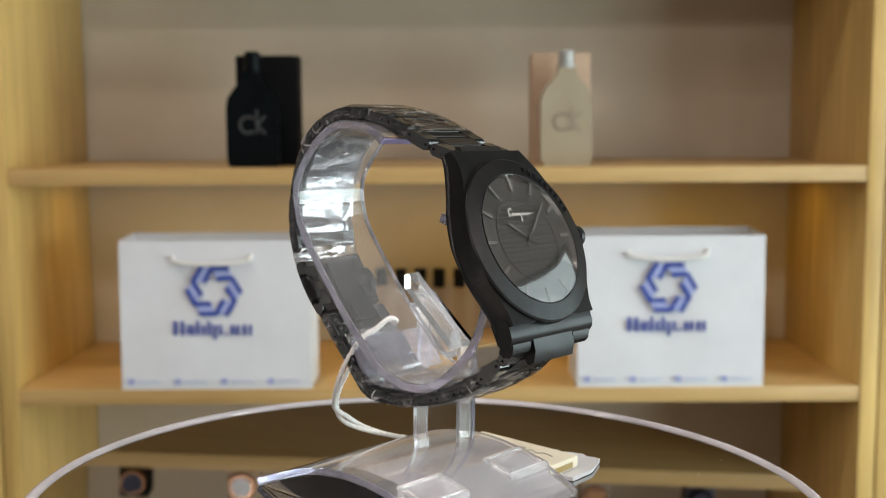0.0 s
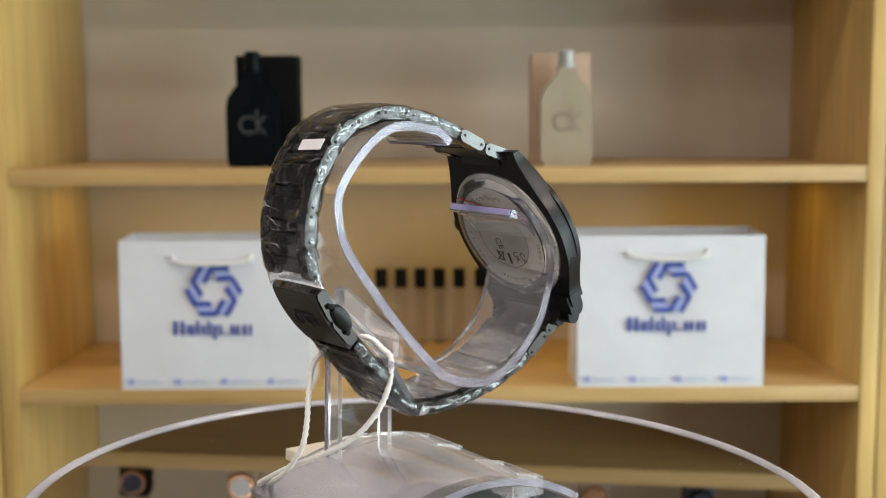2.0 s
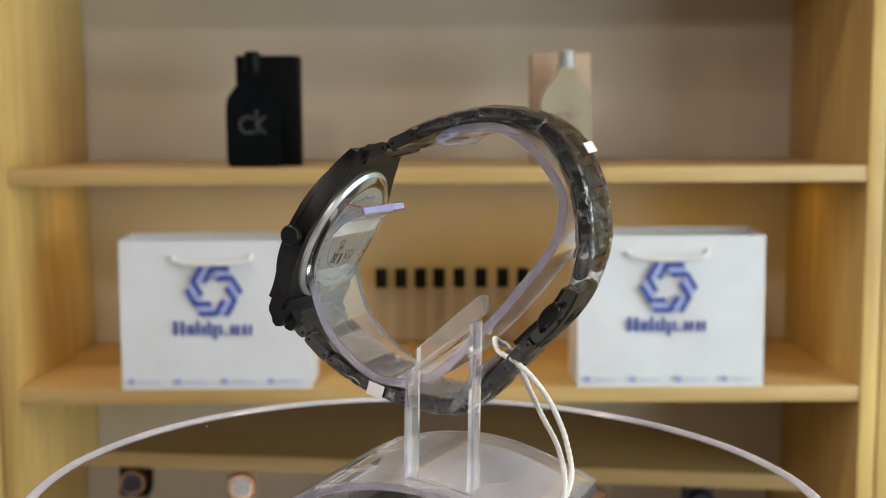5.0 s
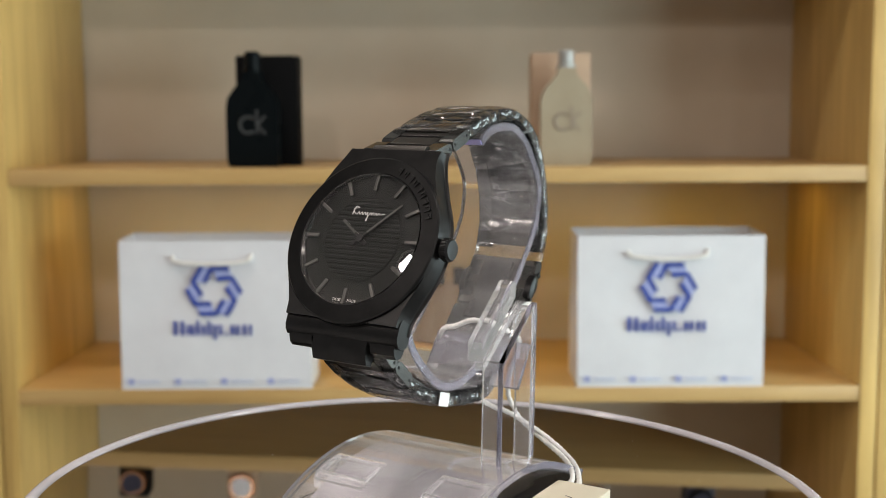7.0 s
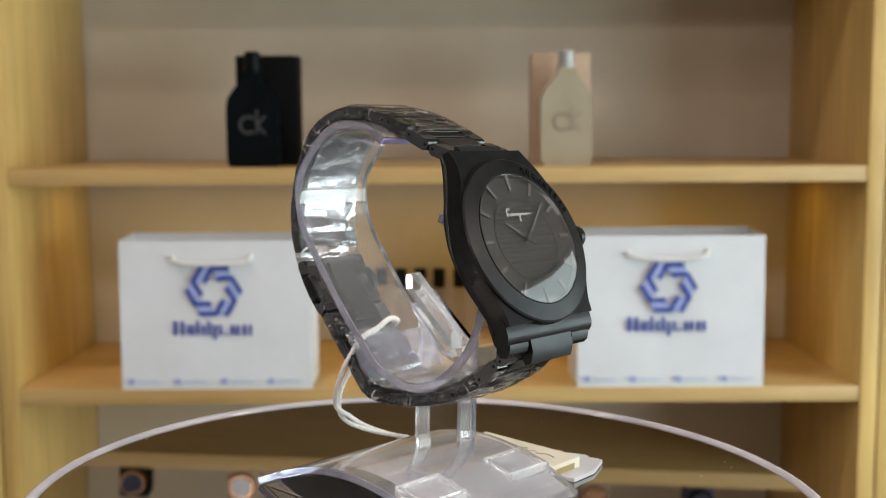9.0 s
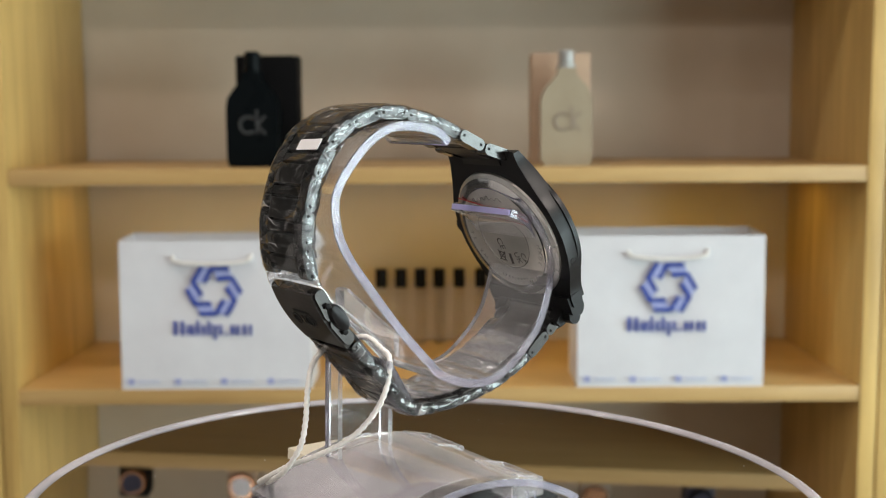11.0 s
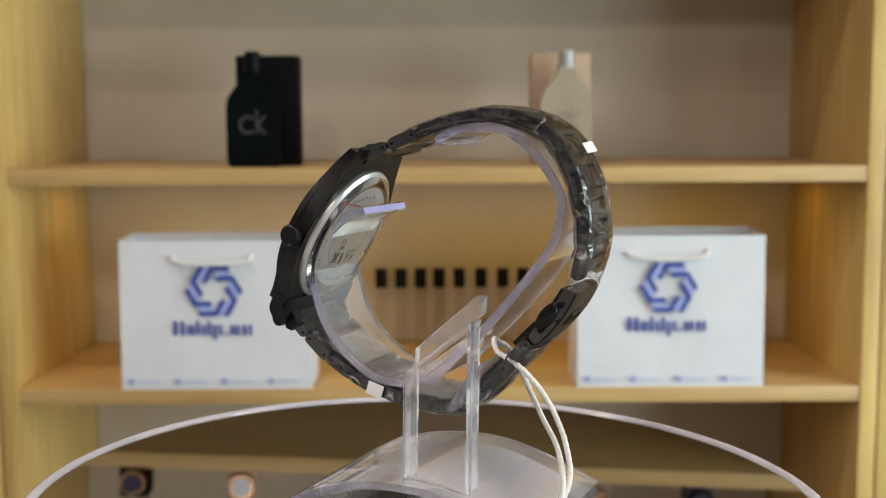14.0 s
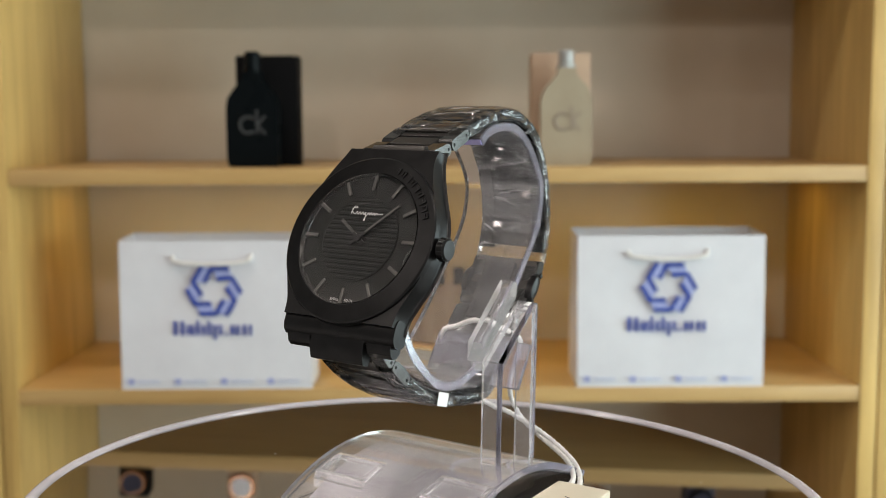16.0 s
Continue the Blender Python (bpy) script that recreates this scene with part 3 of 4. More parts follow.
def watch():
    root = thing("wristwatch", "black steel wristwatch with grey markers, bracelet wrapped in film", "watch")
    half = outline_half()
    poly = half + [(-a, s) for a, s in half[::-1]]
    bm = prism(poly, -6.2, -1.0, case_put)
    # the front falls away towards the bracelet at the top
    for v in bm.verts:
        d = v.co - Vector(case_put(0, 0, -3.6))
        lift = d.dot(ALONG) / K
        if d.dot(OUTWARD) > 0 and lift > 13:
            v.co -= OUTWARD * (0.021 * (lift - 13) ** 2 * K)
    for front, size in ((True, 0.0024), (False, 0.0008)):
        rim = [e for e in bm.edges if e.is_valid and len(e.link_faces) == 2 and e.calc_face_angle(0) > 1.4 and all((v.co - Vector(case_put(0, 0, -3.6))).dot(OUTWARD) * (1 if front else -1) > 0.001 for v in e.verts)]
        bmesh.ops.bevel(bm, geom=rim, offset=size, segments=4, profile=0.5, affect="EDGES")
    case = part("case", bm, BLACK_METAL, root)
    part("bezel", lathe([(16.2, -1.8), (16.2, 0.25), (16.45, 0.45), (20.2, -0.12), (20.6, -0.45), (20.7, -1.9), (18.0, -1.9)], case_put, 144, closed=True), BLACK_METAL, root, "satin black bezel ring with raised marks")
    # raised marks on the bezel, upper crown side
    bz = [o for o in root.children if o.name.startswith("bezel")][0]
    for i in range(9):
        a = radians(70 - i * 6.2)
        c, s = math.cos(a), math.sin(a)
        m = case_matrix() @ Matrix(((-s, c, 0, 18.05 * c * K), (c, s, 0, 18.05 * s * K), (0, 0, -1, 0.30 * K), (0, 0, 0, 1)))
        bmm = bmesh.new()
        w = (0.55, 0.5, 0.6, 0.6, 0.62, 0.62, 0.62, 0.7, 0.65)[i] * K
        for b in ((-w, -w + 0.0003, -0.00085, 0.00085), (-w, w, 0.0006, 0.00088), (w - 0.0003, w, -0.0004, 0.0008)) if i % 2 else ((-w, -w + 0.0003, -0.00085, 0.00085), (-w, w, -0.0001, 0.0002), (-w, w, 0.0006, 0.00088)):
            add_box(bmm, *b, -0.00022, 0.00022, m=m)
        part("raised_mark", bmm, BLACK_METAL, bz)
    dial = part("dial", lathe([(0, -0.9), (16.3, -0.9), (16.3, -1.9), (0, -1.9)], case_put, 72), DIAL, root, "matt black dial with ribbed centre")
    bm = bmesh.new()
    for i in range(17):
        s = -9.6 + i * 1.2
        w = math.sqrt(max(0.1, 10.3 ** 2 - s * s))
        prism([(s - 0.42, -0.9), (s - 0.3, -0.80), (s + 0.3, -0.80), (s + 0.42, -0.9)], -w, w, lambda a, b, c: case_put(c, a, b), bm)
    part("ribbed_centre", bm, DIAL, dial)
    part("centre_ring", lathe([(10.3, -0.9), (10.3, -0.74), (10.55, -0.74), (10.55, -0.9)], case_put, 72, closed=True), DIAL, dial)
    part("chapter_ring", lathe([(15.55, -0.9), (16.19, 0.12), (16.19, -0.9)], case_put, 96, closed=True), RING, dial)
    for h in range(12):
        a = radians(90 - 30 * h)
        m = case_matrix() @ Matrix.Rotation(a, 4, "Z")
        part("hour_marker", box(12.2 * K, 16.0 * K, -0.42 * K, 0.42 * K, -0.9 * K, -0.45 * K, m=m, bevel=0.0001), MARKER, dial)
    for name, ang, r0, r1, w, z in (("hour_hand", 90 - 304, -2.2, 7.6, 0.42, -0.35), ("minute_hand", 90 - 47, -2.6, 12.6, 0.36, -0.15)):
        m = case_matrix() @ Matrix.Rotation(radians(ang), 4, "Z")
        hd = part(name, box(r0 * K, r1 * K, -w * K, w * K, (z - 0.1) * K, (z + 0.1) * K, m=m), BLACK_METAL, root)
        part("light_stripe", box(2.2 * K, (r1 - 0.2) * K, -w * 0.62 * K, w * 0.62 * K, (z + 0.1) * K, (z + 0.16) * K, m=m), MARKER, hd)
    part("hand_pinion", lathe([(0, -0.9), (0.9, -0.9), (0.9, 0.05), (0, 0.05)], case_put, 20), BLACK_METAL, root)
    part("crystal", lathe([(0, 0.75), (8, 0.72), (14, 0.62), (16.15, 0.5), (16.15, 0.1), (14, 0.12), (8, 0.14), (0, 0.15)], case_put, 72), CRYSTAL, root, "flat clear crystal", smooth=True)
    # signature as one flowing line, a plain shape
    sig = [(-5.6, 4.6), (-4.9, 6.6), (-3.6, 6.4), (-5.4, 6.1), (-5.0, 5.2), (-4.0, 4.7), (-3.4, 5.5), (-2.9, 4.7), (-2.3, 5.4), (-1.8, 4.7), (-1.2, 5.4), (-0.7, 4.7), (-0.2, 5.4), (0.1, 3.4), (-0.3, 3.5), (0.9, 5.3), (1.3, 4.7), (1.9, 5.4), (2.3, 4.7), (2.9, 5.3), (3.3, 4.7), (3.9, 5.3), (4.3, 4.9), (6.2, 5.2)]
    part("signature", tube([case_put(a * 0.78, s + 1.2, -0.62) for a, s in spline([Vector((a, s)) for a, s in sig], 4)], 0.00009, 6), PRINT, dial, "white signature line")
    for txt, x in (("SWISS", -2.6), ("MADE", 2.6)):
        cu = bpy.data.curves.new("dial_text", "FONT")
        cu.body, cu.size, cu.align_x = txt, 0.0009, "CENTER"
        ob = new("dial_text", cu)
        ob.data.materials.append(PRINT)
        ob.parent = dial
        ob.matrix_local = case_matrix() @ Matrix.Translation((x * 0.8 * K, -15.2 * K, -0.86 * K))
    # crown
    bm = bmesh.new()
    m = case_matrix() @ pose(0.0207, 0.0, -0.0030, 0, 90, 0)
    n = 48
    rings = []
    for r, h in ((0, -0.5), (1.5, -0.5), (1.5, 0.5), (2.3, 0.55), (2.55, 0.9), (2.55, 2.4), (2.2, 2.8), (0, 2.9)):
        rings.append((r, h))
    lathe([(r * K, h * K) for r, h in rings], lambda x, y, h: m @ Vector((x, y, h)), n, bm)
    crown = part("crown", bm, BLACK_METAL, root, "knurled black crown")
    for k in range(22):
        a = 2 * math.pi * k / 22
        bmk = box(2.4 * K, 2.72 * K, -0.17 * K, 0.17 * K, 0.9 * K, 2.35 * K, m=m @ Matrix.Rotation(a, 4, "Z"))
        part("knurl", bmk, BLACK_METAL, crown)
    # case back
    back = part("case_back", lathe([(0, -8.0), (15.6, -8.0), (17.2, -7.7), (18.6, -6.8), (18.8, -6.0), (0, -6.0)], case_put, 72), STEEL, root, "brushed steel case back with engraved marks")
    part("polished_ring", lathe([(14.8, -8.0), (14.8, -8.12), (15.2, -8.14), (16.3, -7.98), (17.6, -7.62), (17.6, -7.3), (15.2, -7.9)], case_put, 96, closed=True), RING, back, "polished steel bevel ring")
    for word, start, step in (("WR 50 M", 122.0, -8.5), ("SWISS MADE", -48.0, -8.0)):
        for i, letter in enumerate(word):
            if letter == " ":
                continue
            cu = bpy.data.curves.new("back_letter", "FONT")
            cu.body, cu.size, cu.align_x, cu.extrude = letter, 0.0017, "CENTER", 0.00002
            ob = new("back_letter", cu)
            ob.data.materials.append(ENGRAVING)
            ob.parent = back
            # read from behind, with the letters' feet towards the middle
            ob.matrix_local = case_matrix() @ Matrix.Rotation(math.pi, 4, "Y") @ Matrix.Rotation(radians(start + i * step), 4, "Z") @ Matrix.Translation((0, 0.0126, 0.00806))
    for i in range(9):
        mk = case_matrix() @ Matrix.Rotation(radians(250 + i * 5.5), 4, "Z")
        part("engraved_mark", box(12.4 * K, 13.2 * K, -(0.10 + 0.09 * (i * 7 % 4)) * K, (0.12 + 0.10 * (i * 5 % 4)) * K, -8.05 * K, -7.9 * K, m=mk), ENGRAVING, back)
    script = [(8.4, 9.4), (7.2, 11.4), (6.2, 10.2), (5.2, 11.6), (4.4, 10.8), (3.4, 12.0), (2.4, 11.2), (1.2, 12.6), (0.4, 11.4), (-0.8, 12.0), (-1.8, 11.4), (-3.0, 12.2), (-4.4, 11.0)]
    part("engraved_script", tube([case_put(q.x, q.y, -8.03) for q in spline([Vector(q) for q in script], 5)], 0.00014, 6), ENGRAVING, back)
    # waste bin mark, struck through, and the solid bar beside it
    bin_m = case_matrix() @ Matrix.Translation((3.4 * K, -5.8 * K, -8.05 * K)) @ Matrix.Rotation(radians(8), 4, "Z")
    for x, y, lng, turn in ((0, 1.1, 2.6, 0), (0, -1.3, 1.7, 0), (-0.95, -0.1, 2.5, 97), (0.95, -0.1, 2.5, 83), (0, 0, 4.2, 47), (0, 0, 4.2, -47)):
        part("bin_mark", box(-lng / 2 * K, lng / 2 * K, -0.16 * K, 0.16 * K, -0.03 * K, 0.1 * K, m=bin_m @ pose(x * K, y * K, 0, 0, 0, turn)), INK, back)
    part("bar_mark", box(-0.45 * K, 0.45 * K, -8.0 * K, -4.8 * K, -8.08 * K, -7.9 * K, m=case_matrix()), INK, back)
    part("engraved_ring", lathe([(9.0, -7.95), (9.0, -8.04), (9.3, -8.04), (9.3, -7.95)], case_put, 64, closed=True), ENGRAVING, back)
    for i in range(15):
        s = 1.6 + i * 0.5
        w = math.sqrt(8.9 ** 2 - s * s)
        part("engraved_line", box(-w * K, w * K, (s - 0.06) * K, (s + 0.06) * K, -8.03 * K, -7.9 * K, m=case_matrix()), ENGRAVING, back)
    for txt, a, s, size in (("CE", 3.6, -0.4, 3.0), ("UK", -1.8, -4.2, 2.6), ("CA", -4.4, -4.2, 2.6)):
        cu = bpy.data.curves.new("back_text", "FONT")
        cu.body, cu.size, cu.extrude = txt, size * K, 0.00002
        ob = new("back_text", cu)
        ob.data.materials.append(INK)
        ob.parent = back
        ob.matrix_local = case_matrix() @ Matrix.Translation((a * K, s * K, -8.07 * K)) @ Matrix.Rotation(math.pi, 4, "Y") @ Matrix.Rotation(radians(-78), 4, "Z")
    part("red_line", tube([case_put(a, s, -8.35) for a, s in ((13.2, 11.2), (5, 9.9), (-4, 8.2), (-12.6, 6.0))], 0.00017, 6), RED, back, "thin red line on the protective film")
    # end pieces: upper end link, lower hood
    hood = [(-17.4, -2.8), (-18.0, -2.3), (-19.2, -2.1), (-21.6, -2.3), (-22.8, -2.9), (-23.6, -4.0), (-23.5, -5.6), (-22.4, -7.0), (-17.4, -7.0)]
    bm = prism(hood, -15.9, 15.9, lambda s, n_, w: case_put(w, s, n_))
    bmesh.ops.bevel(bm, geom=[e for e in bm.edges if e.calc_face_angle(0) > 0.3], offset=0.0010, segments=3, affect="EDGES")
    part("hood", bm, BLACK_METAL, root)
    for v in (-11.6, 11.6):
        knob = [(-22.0, -3.4), (-24.0, -3.7), (-25.3, -4.6), (-25.8, -5.8), (-25.2, -7.1), (-23.8, -7.7), (-22.0, -7.4)]
        bm = prism(knob, v - 3.3, v + 3.3, lambda s, n_, w: case_put(w, s, n_))
        bmesh.ops.bevel(bm, geom=[e for e in bm.edges if e.calc_face_angle(0) > 1.2], offset=0.0004, segments=2, affect="EDGES")
        part("lower_lug", bm, BLACK_METAL, root)
    part("end_link", prism([(-21.0, -2.9), (-25.8, -3.7), (-28.2, -5.4), (-28.0, -7.2), (-25.0, -7.6), (-21.0, -7.2)], -7.6, 7.6, lambda s, n_, w: case_put(w, s, n_)), BLACK_METAL, root)
    part("end_link", prism([(21.0, -6.6), (25.2, -6.9), (26.4, -6.0), (26.0, -5.0), (24.6, -4.5), (21.0, -4.3)], -7.6, 7.6, lambda s, n_, w: case_put(w, s, n_)), SATIN, root)
    # bracelet
    pts, run = band_points()
    total = run[-1]
    clasp0, clasp1 = 96.0, 112.5
    pitch = 8.3
    wide, narrow = link_meshes(21.0, pitch), link_meshes(20.0, pitch)
    def pin_meshes(width):
        spots = [(side * (width / 2 + 0.02), y) for side in (-1, 1) for y in (-2.9, 2.9)]
        return [link_mesh("pin_hole", [(x - 0.05, x + 0.05, y - 0.32, y + 0.32, -0.32, 0.32, 0.04)], BLACK_PLASTIC) for x, y in spots]

    wide_pins, narrow_pins = pin_meshes(21.0), pin_meshes(20.0)
    starts = [pitch / 2 + 1.4]
    while starts[-1] + pitch * 1.5 < clasp0:
        starts.append(starts[-1] + pitch)
    count = len(starts)
    q = clasp1 + pitch / 2
    while q < total - 2:
        starts.append(q)
        q += pitch
    for i, s in enumerate(starts):
        outer, centre, cheeks = wide if s < 14 or s > total - 14 else narrow
        ob = new("link", outer)
        ob.parent = root
        ob.matrix_local = along(s, pts, run, 1.6)
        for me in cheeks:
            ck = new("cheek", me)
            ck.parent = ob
        for me in wide_pins if outer is wide[0] else narrow_pins:
            pin = new("pin_hole", me)
            pin.parent = ob
        if i != count - 1:
            mid_link = new("centre_link", centre)
            mid_link.parent = root
            mid_link.matrix_local = along(min(s + pitch / 2, total - 0.5), pts, run, 1.6)
    plate = [band_at(clasp0 + (clasp1 - clasp0) * k / 12, pts, run) for k in range(13)]
    path = [p + nn * 1.5 for p, d, nn in plate]
    clasp = part("clasp", ribbon(path, -9.4, 9.4, 3.4, side_put), SATIN, root, "satin black folding clasp with oval emblem")
    mid = along((clasp0 + clasp1) / 2 - 0.5, pts, run, 0.0)
    oval = [(2.7 + 2.2 * math.cos(a), 2.2 * math.sin(a)) for a in [radians(-90 + 15 * k) for k in range(13)]]
    oval += [(-x, -y) for x, y in oval]
    # groove and holes are black pieces; the shade in them is colour
    part("emblem_groove", prism([(x * 1.07, y * 1.14) for x, y in oval], -0.1, 0.14, lambda x, y, h: mid @ Vector((x * K, y * K, h * K))), BLACK_PLASTIC, clasp)
    emblem = part("emblem", prism(oval, -0.1, 0.45, lambda x, y, h: mid @ Vector((x * K, y * K, h * K))), SATIN, clasp, "raised oval emblem with two round holes")
    for v in (-2.8, 2.8):
        part("emblem_hole", lathe([(0, 0.46), (1.3, 0.46), (1.3, 0.2), (0, 0.2)], lambda x, y, h, v=v: mid @ Vector(((x + v) * K, y * K, h * K)), 24), BLACK_PLASTIC, emblem)
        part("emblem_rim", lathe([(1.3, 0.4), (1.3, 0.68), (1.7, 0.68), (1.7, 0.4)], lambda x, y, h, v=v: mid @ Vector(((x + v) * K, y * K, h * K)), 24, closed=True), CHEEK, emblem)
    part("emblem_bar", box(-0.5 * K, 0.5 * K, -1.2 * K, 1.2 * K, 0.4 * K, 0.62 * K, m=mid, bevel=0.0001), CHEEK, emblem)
    for x0, x1 in ((-9.45, -5.0), (5.0, 9.45)):
        part("clasp_joint", box(x0 * K, x1 * K, -0.14 * K, 0.14 * K, -0.3 * K, 0.06 * K, m=mid), BLACK_PLASTIC, clasp)
    for v in (-10.9, 10.9):
        for ds in (-4.4, 4.0):
            mp2 = along((clasp0 + clasp1) / 2 + ds, pts, run, 1.9)
            part("pin_hole", box((v - 0.32) * K, (v + 0.32) * K, -0.6 * K, 0.6 * K, -0.6 * K, 0.6 * K, m=mp2, bevel=0.0002), BLACK_PLASTIC, clasp)
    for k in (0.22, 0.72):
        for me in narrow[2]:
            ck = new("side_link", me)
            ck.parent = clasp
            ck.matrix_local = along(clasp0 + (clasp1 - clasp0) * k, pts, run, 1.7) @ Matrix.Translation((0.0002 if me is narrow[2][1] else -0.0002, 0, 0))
    for ds in (-6.4, 6.2):
        mm2 = along((clasp0 + clasp1) / 2 + ds, pts, run, 0.0)
        part("clasp_seam", box(-5.6 * K, 5.6 * K, (-1.1 if ds < 0 else -0.5) * K, (1.1 if ds < 0 else 0.5) * K, -0.2 * K, 0.1 * K, m=mm2), BLACK_PLASTIC, clasp)
    for v in (-1, 1):
        dome = [(0, 11.6), (1.6, 11.5), (2.7, 11.2), (3.1, 10.7), (3.1, 9.3), (0, 9.3)]
        part("push_button", lathe(dome, lambda x, y, h, v=v: mid @ Vector((v * h * K, (x * 1.25 + 0.6) * K, (y * 0.62 - 3.0) * K)), 28), BLACK_METAL, clasp, "rounded side push button")
    inner = [p + nn * 4.6 for p, d, nn in [band_at(clasp0 + 2 + 20.0 * k / 12, pts, run) for k in range(13)]]
    part("folding_leaf", ribbon(inner, -4.2, 4.2, 1.0, side_put), BLACK_METAL, clasp)
    first = along(total + 0.0, pts, run, 1.9)
    for x0, x1 in ((-12.4, -8.6), (8.6, 12.4)):
        bm = prism([(-4.6, -1.5), (0.6, -1.5), (1.4, 0.0), (0.6, 1.3), (-3.4, 1.5), (-4.9, 0.5)], x0, x1, lambda y, z, x: first @ Vector((x * K, y * K, z * K)))
        bmesh.ops.bevel(bm, geom=[e for e in bm.edges if e.calc_face_angle(0) > 1.2], offset=0.0004, segments=2, affect="EDGES")
        part("first_link", bm, BLACK_METAL, root)
    part("first_link_bar", box(-8.55 * K, 8.55 * K, -4.6 * K, -1.6 * K, -1.2 * K, 1.5 * K, m=first, bevel=0.0003), SATIN, root)
    film_sleeve(14.5, clasp0 - 0.5, pts, run, "film", root, 0.0)
    film_sleeve(clasp1 + 0.5, total - 9.0, pts, run, "film", root, 7.3)
    # added layer: its haze paints the bright sheen of the band's inner side
    for s0, s1 in ((20.0, 88.0), (clasp1 + 8.0, total - 14.0)):
        liner = [band_at(s0 + (s1 - s0) * k / 40, pts, run) for k in range(41)]
        part("added_haze_liner", ribbon([p + nn * (4.1 + 0.35 * math.sin(2.1 * k) * math.sin(0.7 * k)) for k, (p, d, nn) in enumerate(liner)], -9.2, 9.2, 0.08, side_put), LINER, root, "added hazy layer that brightens the bracelet's inner side")
    st = along(61.2, pts, run, -1.1)
    part("sticker", box(-9.4 * K, -0.4 * K, -1.4 * K, 1.4 * K, 0, 0.15 * K, m=st @ pose(0, 0, 0, 0, 0, 3)), LABEL_WHITE, root, "blank white sticker strip")
    # this second white strip stands in for the cord's knot
    st = along(total - 33, pts, run, 1.6)
    part("sticker", box(10.75 * K, 10.9 * K, -2.2 * K, 2.2 * K, -1.7 * K, 1.7 * K, m=st), LABEL_WHITE, root, "blank white sticker strip")
    return root


# ---- price tag on a cord ----
def price_tag():
    root = thing("price_tag", "cream folded price tag on white cord beside the stand", "price tag")
    m = pose(0.0366, 0.0006, 0.0027, 0, 1, -88)
    part("card", box(-0.0168, 0.0168, -0.0072, 0.0072, -0.0013, 0.0020, m=m, bevel=0.0004), CREAM, root)
    # flat ochre piece: shade inside the folded card, put into colour
    part("sleeve_opening", box(0.0166, 0.01695, -0.0044, 0.0044, -0.0009, 0.0007, m=m), CARD_SHADE, root, "open end of the folded card, its shade as colour")
    line = [(-0.009, -0.002), (-0.008, 0.001), (-0.007, -0.001), (-0.006, 0.001), (-0.005, -0.001), (-0.004, 0.001), (-0.003, -0.001), (-0.001, 0.002), (0.0, -0.001), (0.002, 0.001), (0.004, -0.001), (0.006, 0.001), (0.009, -0.0005)]
    part("script_line", tube([m @ Vector((x, y, 0.00205)) for x, y in spline([Vector((q[0] * 1.05 + 0.003, q[1] * 0.75 + 0.001)) for q in line], 4)], 0.00010, 6), INK, root)
    # torn paper slip under the card
    rnd = random.Random(11)
    torn = [(-0.012 + 0.024 * k / 12, 0.011 + rnd.uniform(-0.0012, 0.0012)) for k in range(13)]
    torn = [(-0.012, -0.011), (0.013, -0.010), (0.0142, 0.000)] + torn[::-1]
    m2 = pose(0.0425, -0.0065, 0.0007, 0, 0, -80)
    part("slip", prism(torn, -0.0005, 0.0006, lambda a, b, c: m2 @ Vector((a, b, c))), PAPER, root, "torn white paper slip under the card")
    for k, pts in enumerate(CORDS):
        part("cord", tube(spline([Vector(side_put(*q)) for q in pts], 14), 0.00068, 8, twist=3600, lobes=2, depth=0.22), CORD, root, smooth=True)
    return root


CORDS = [
    [(-17.5, 41, -3.5), (-18.2, 43.2, 2.4), (-21, 41.5, 8), (-26, 39.5, 9.6), (-29.8, 36.3, 9), (-33, 30.7, 5.8), (-35.3, 24.3, 2.8), (-37.2, 18.5, 2.0), (-39.5, 12, 5.5), (-39.2, 7.5, 13), (-35, 4.4, 22), (-25, 3.2, 29), (-14.5, 3.6, 31)],
    [(-17.5, 41, -3.5), (-18, 39.5, -7.5), (-20.5, 33.8, -10.2), (-23.6, 28, -10.2), (-28, 22, -7.5), (-33.4, 17.2, -2.0), (-37.9, 12.6, 6.5), (-39.8, 7.6, 15), (-36, 3.6, 24), (-25, 2.4, 31), (-14.5, 3.2, 34)],
]


# ---- paper carrier bags ----
def hexagon_logo(put, r):
    """Six bent strokes turning round an open centre, with pale fills between."""
    out = []
    bend = [Vector((-0.32, 0.29)), Vector((-0.065, 0.77)), Vector((0.52, 0.77))]
    for i in range(6):
        turn = Matrix.Rotation(radians(-60 * i), 2)
        after = Matrix.Rotation(radians(-60 * (i + 1)), 2)
        a, b, c = [turn @ q for q in bend]
        d, e = after @ bend[0], after @ bend[1]
        out.append((prism([tuple(q * r) for q in (b, c, e, d)], 0.0, 0.0003, put), WASH_BLUE))
        w = 0.075
        n1, n2 = [Vector((-k.y, k.x)).normalized() for k in (b - a, c - b)]
        m = (n1 + n2).normalized()
        m = m * (w / m.dot(n1))
        out.append((prism([tuple(q * r) for q in (a + n1 * w, b + m, c + n2 * w, c - n2 * w, b - m, a - n1 * w)], 0.0, 0.0007, put), BLUE))
    return out


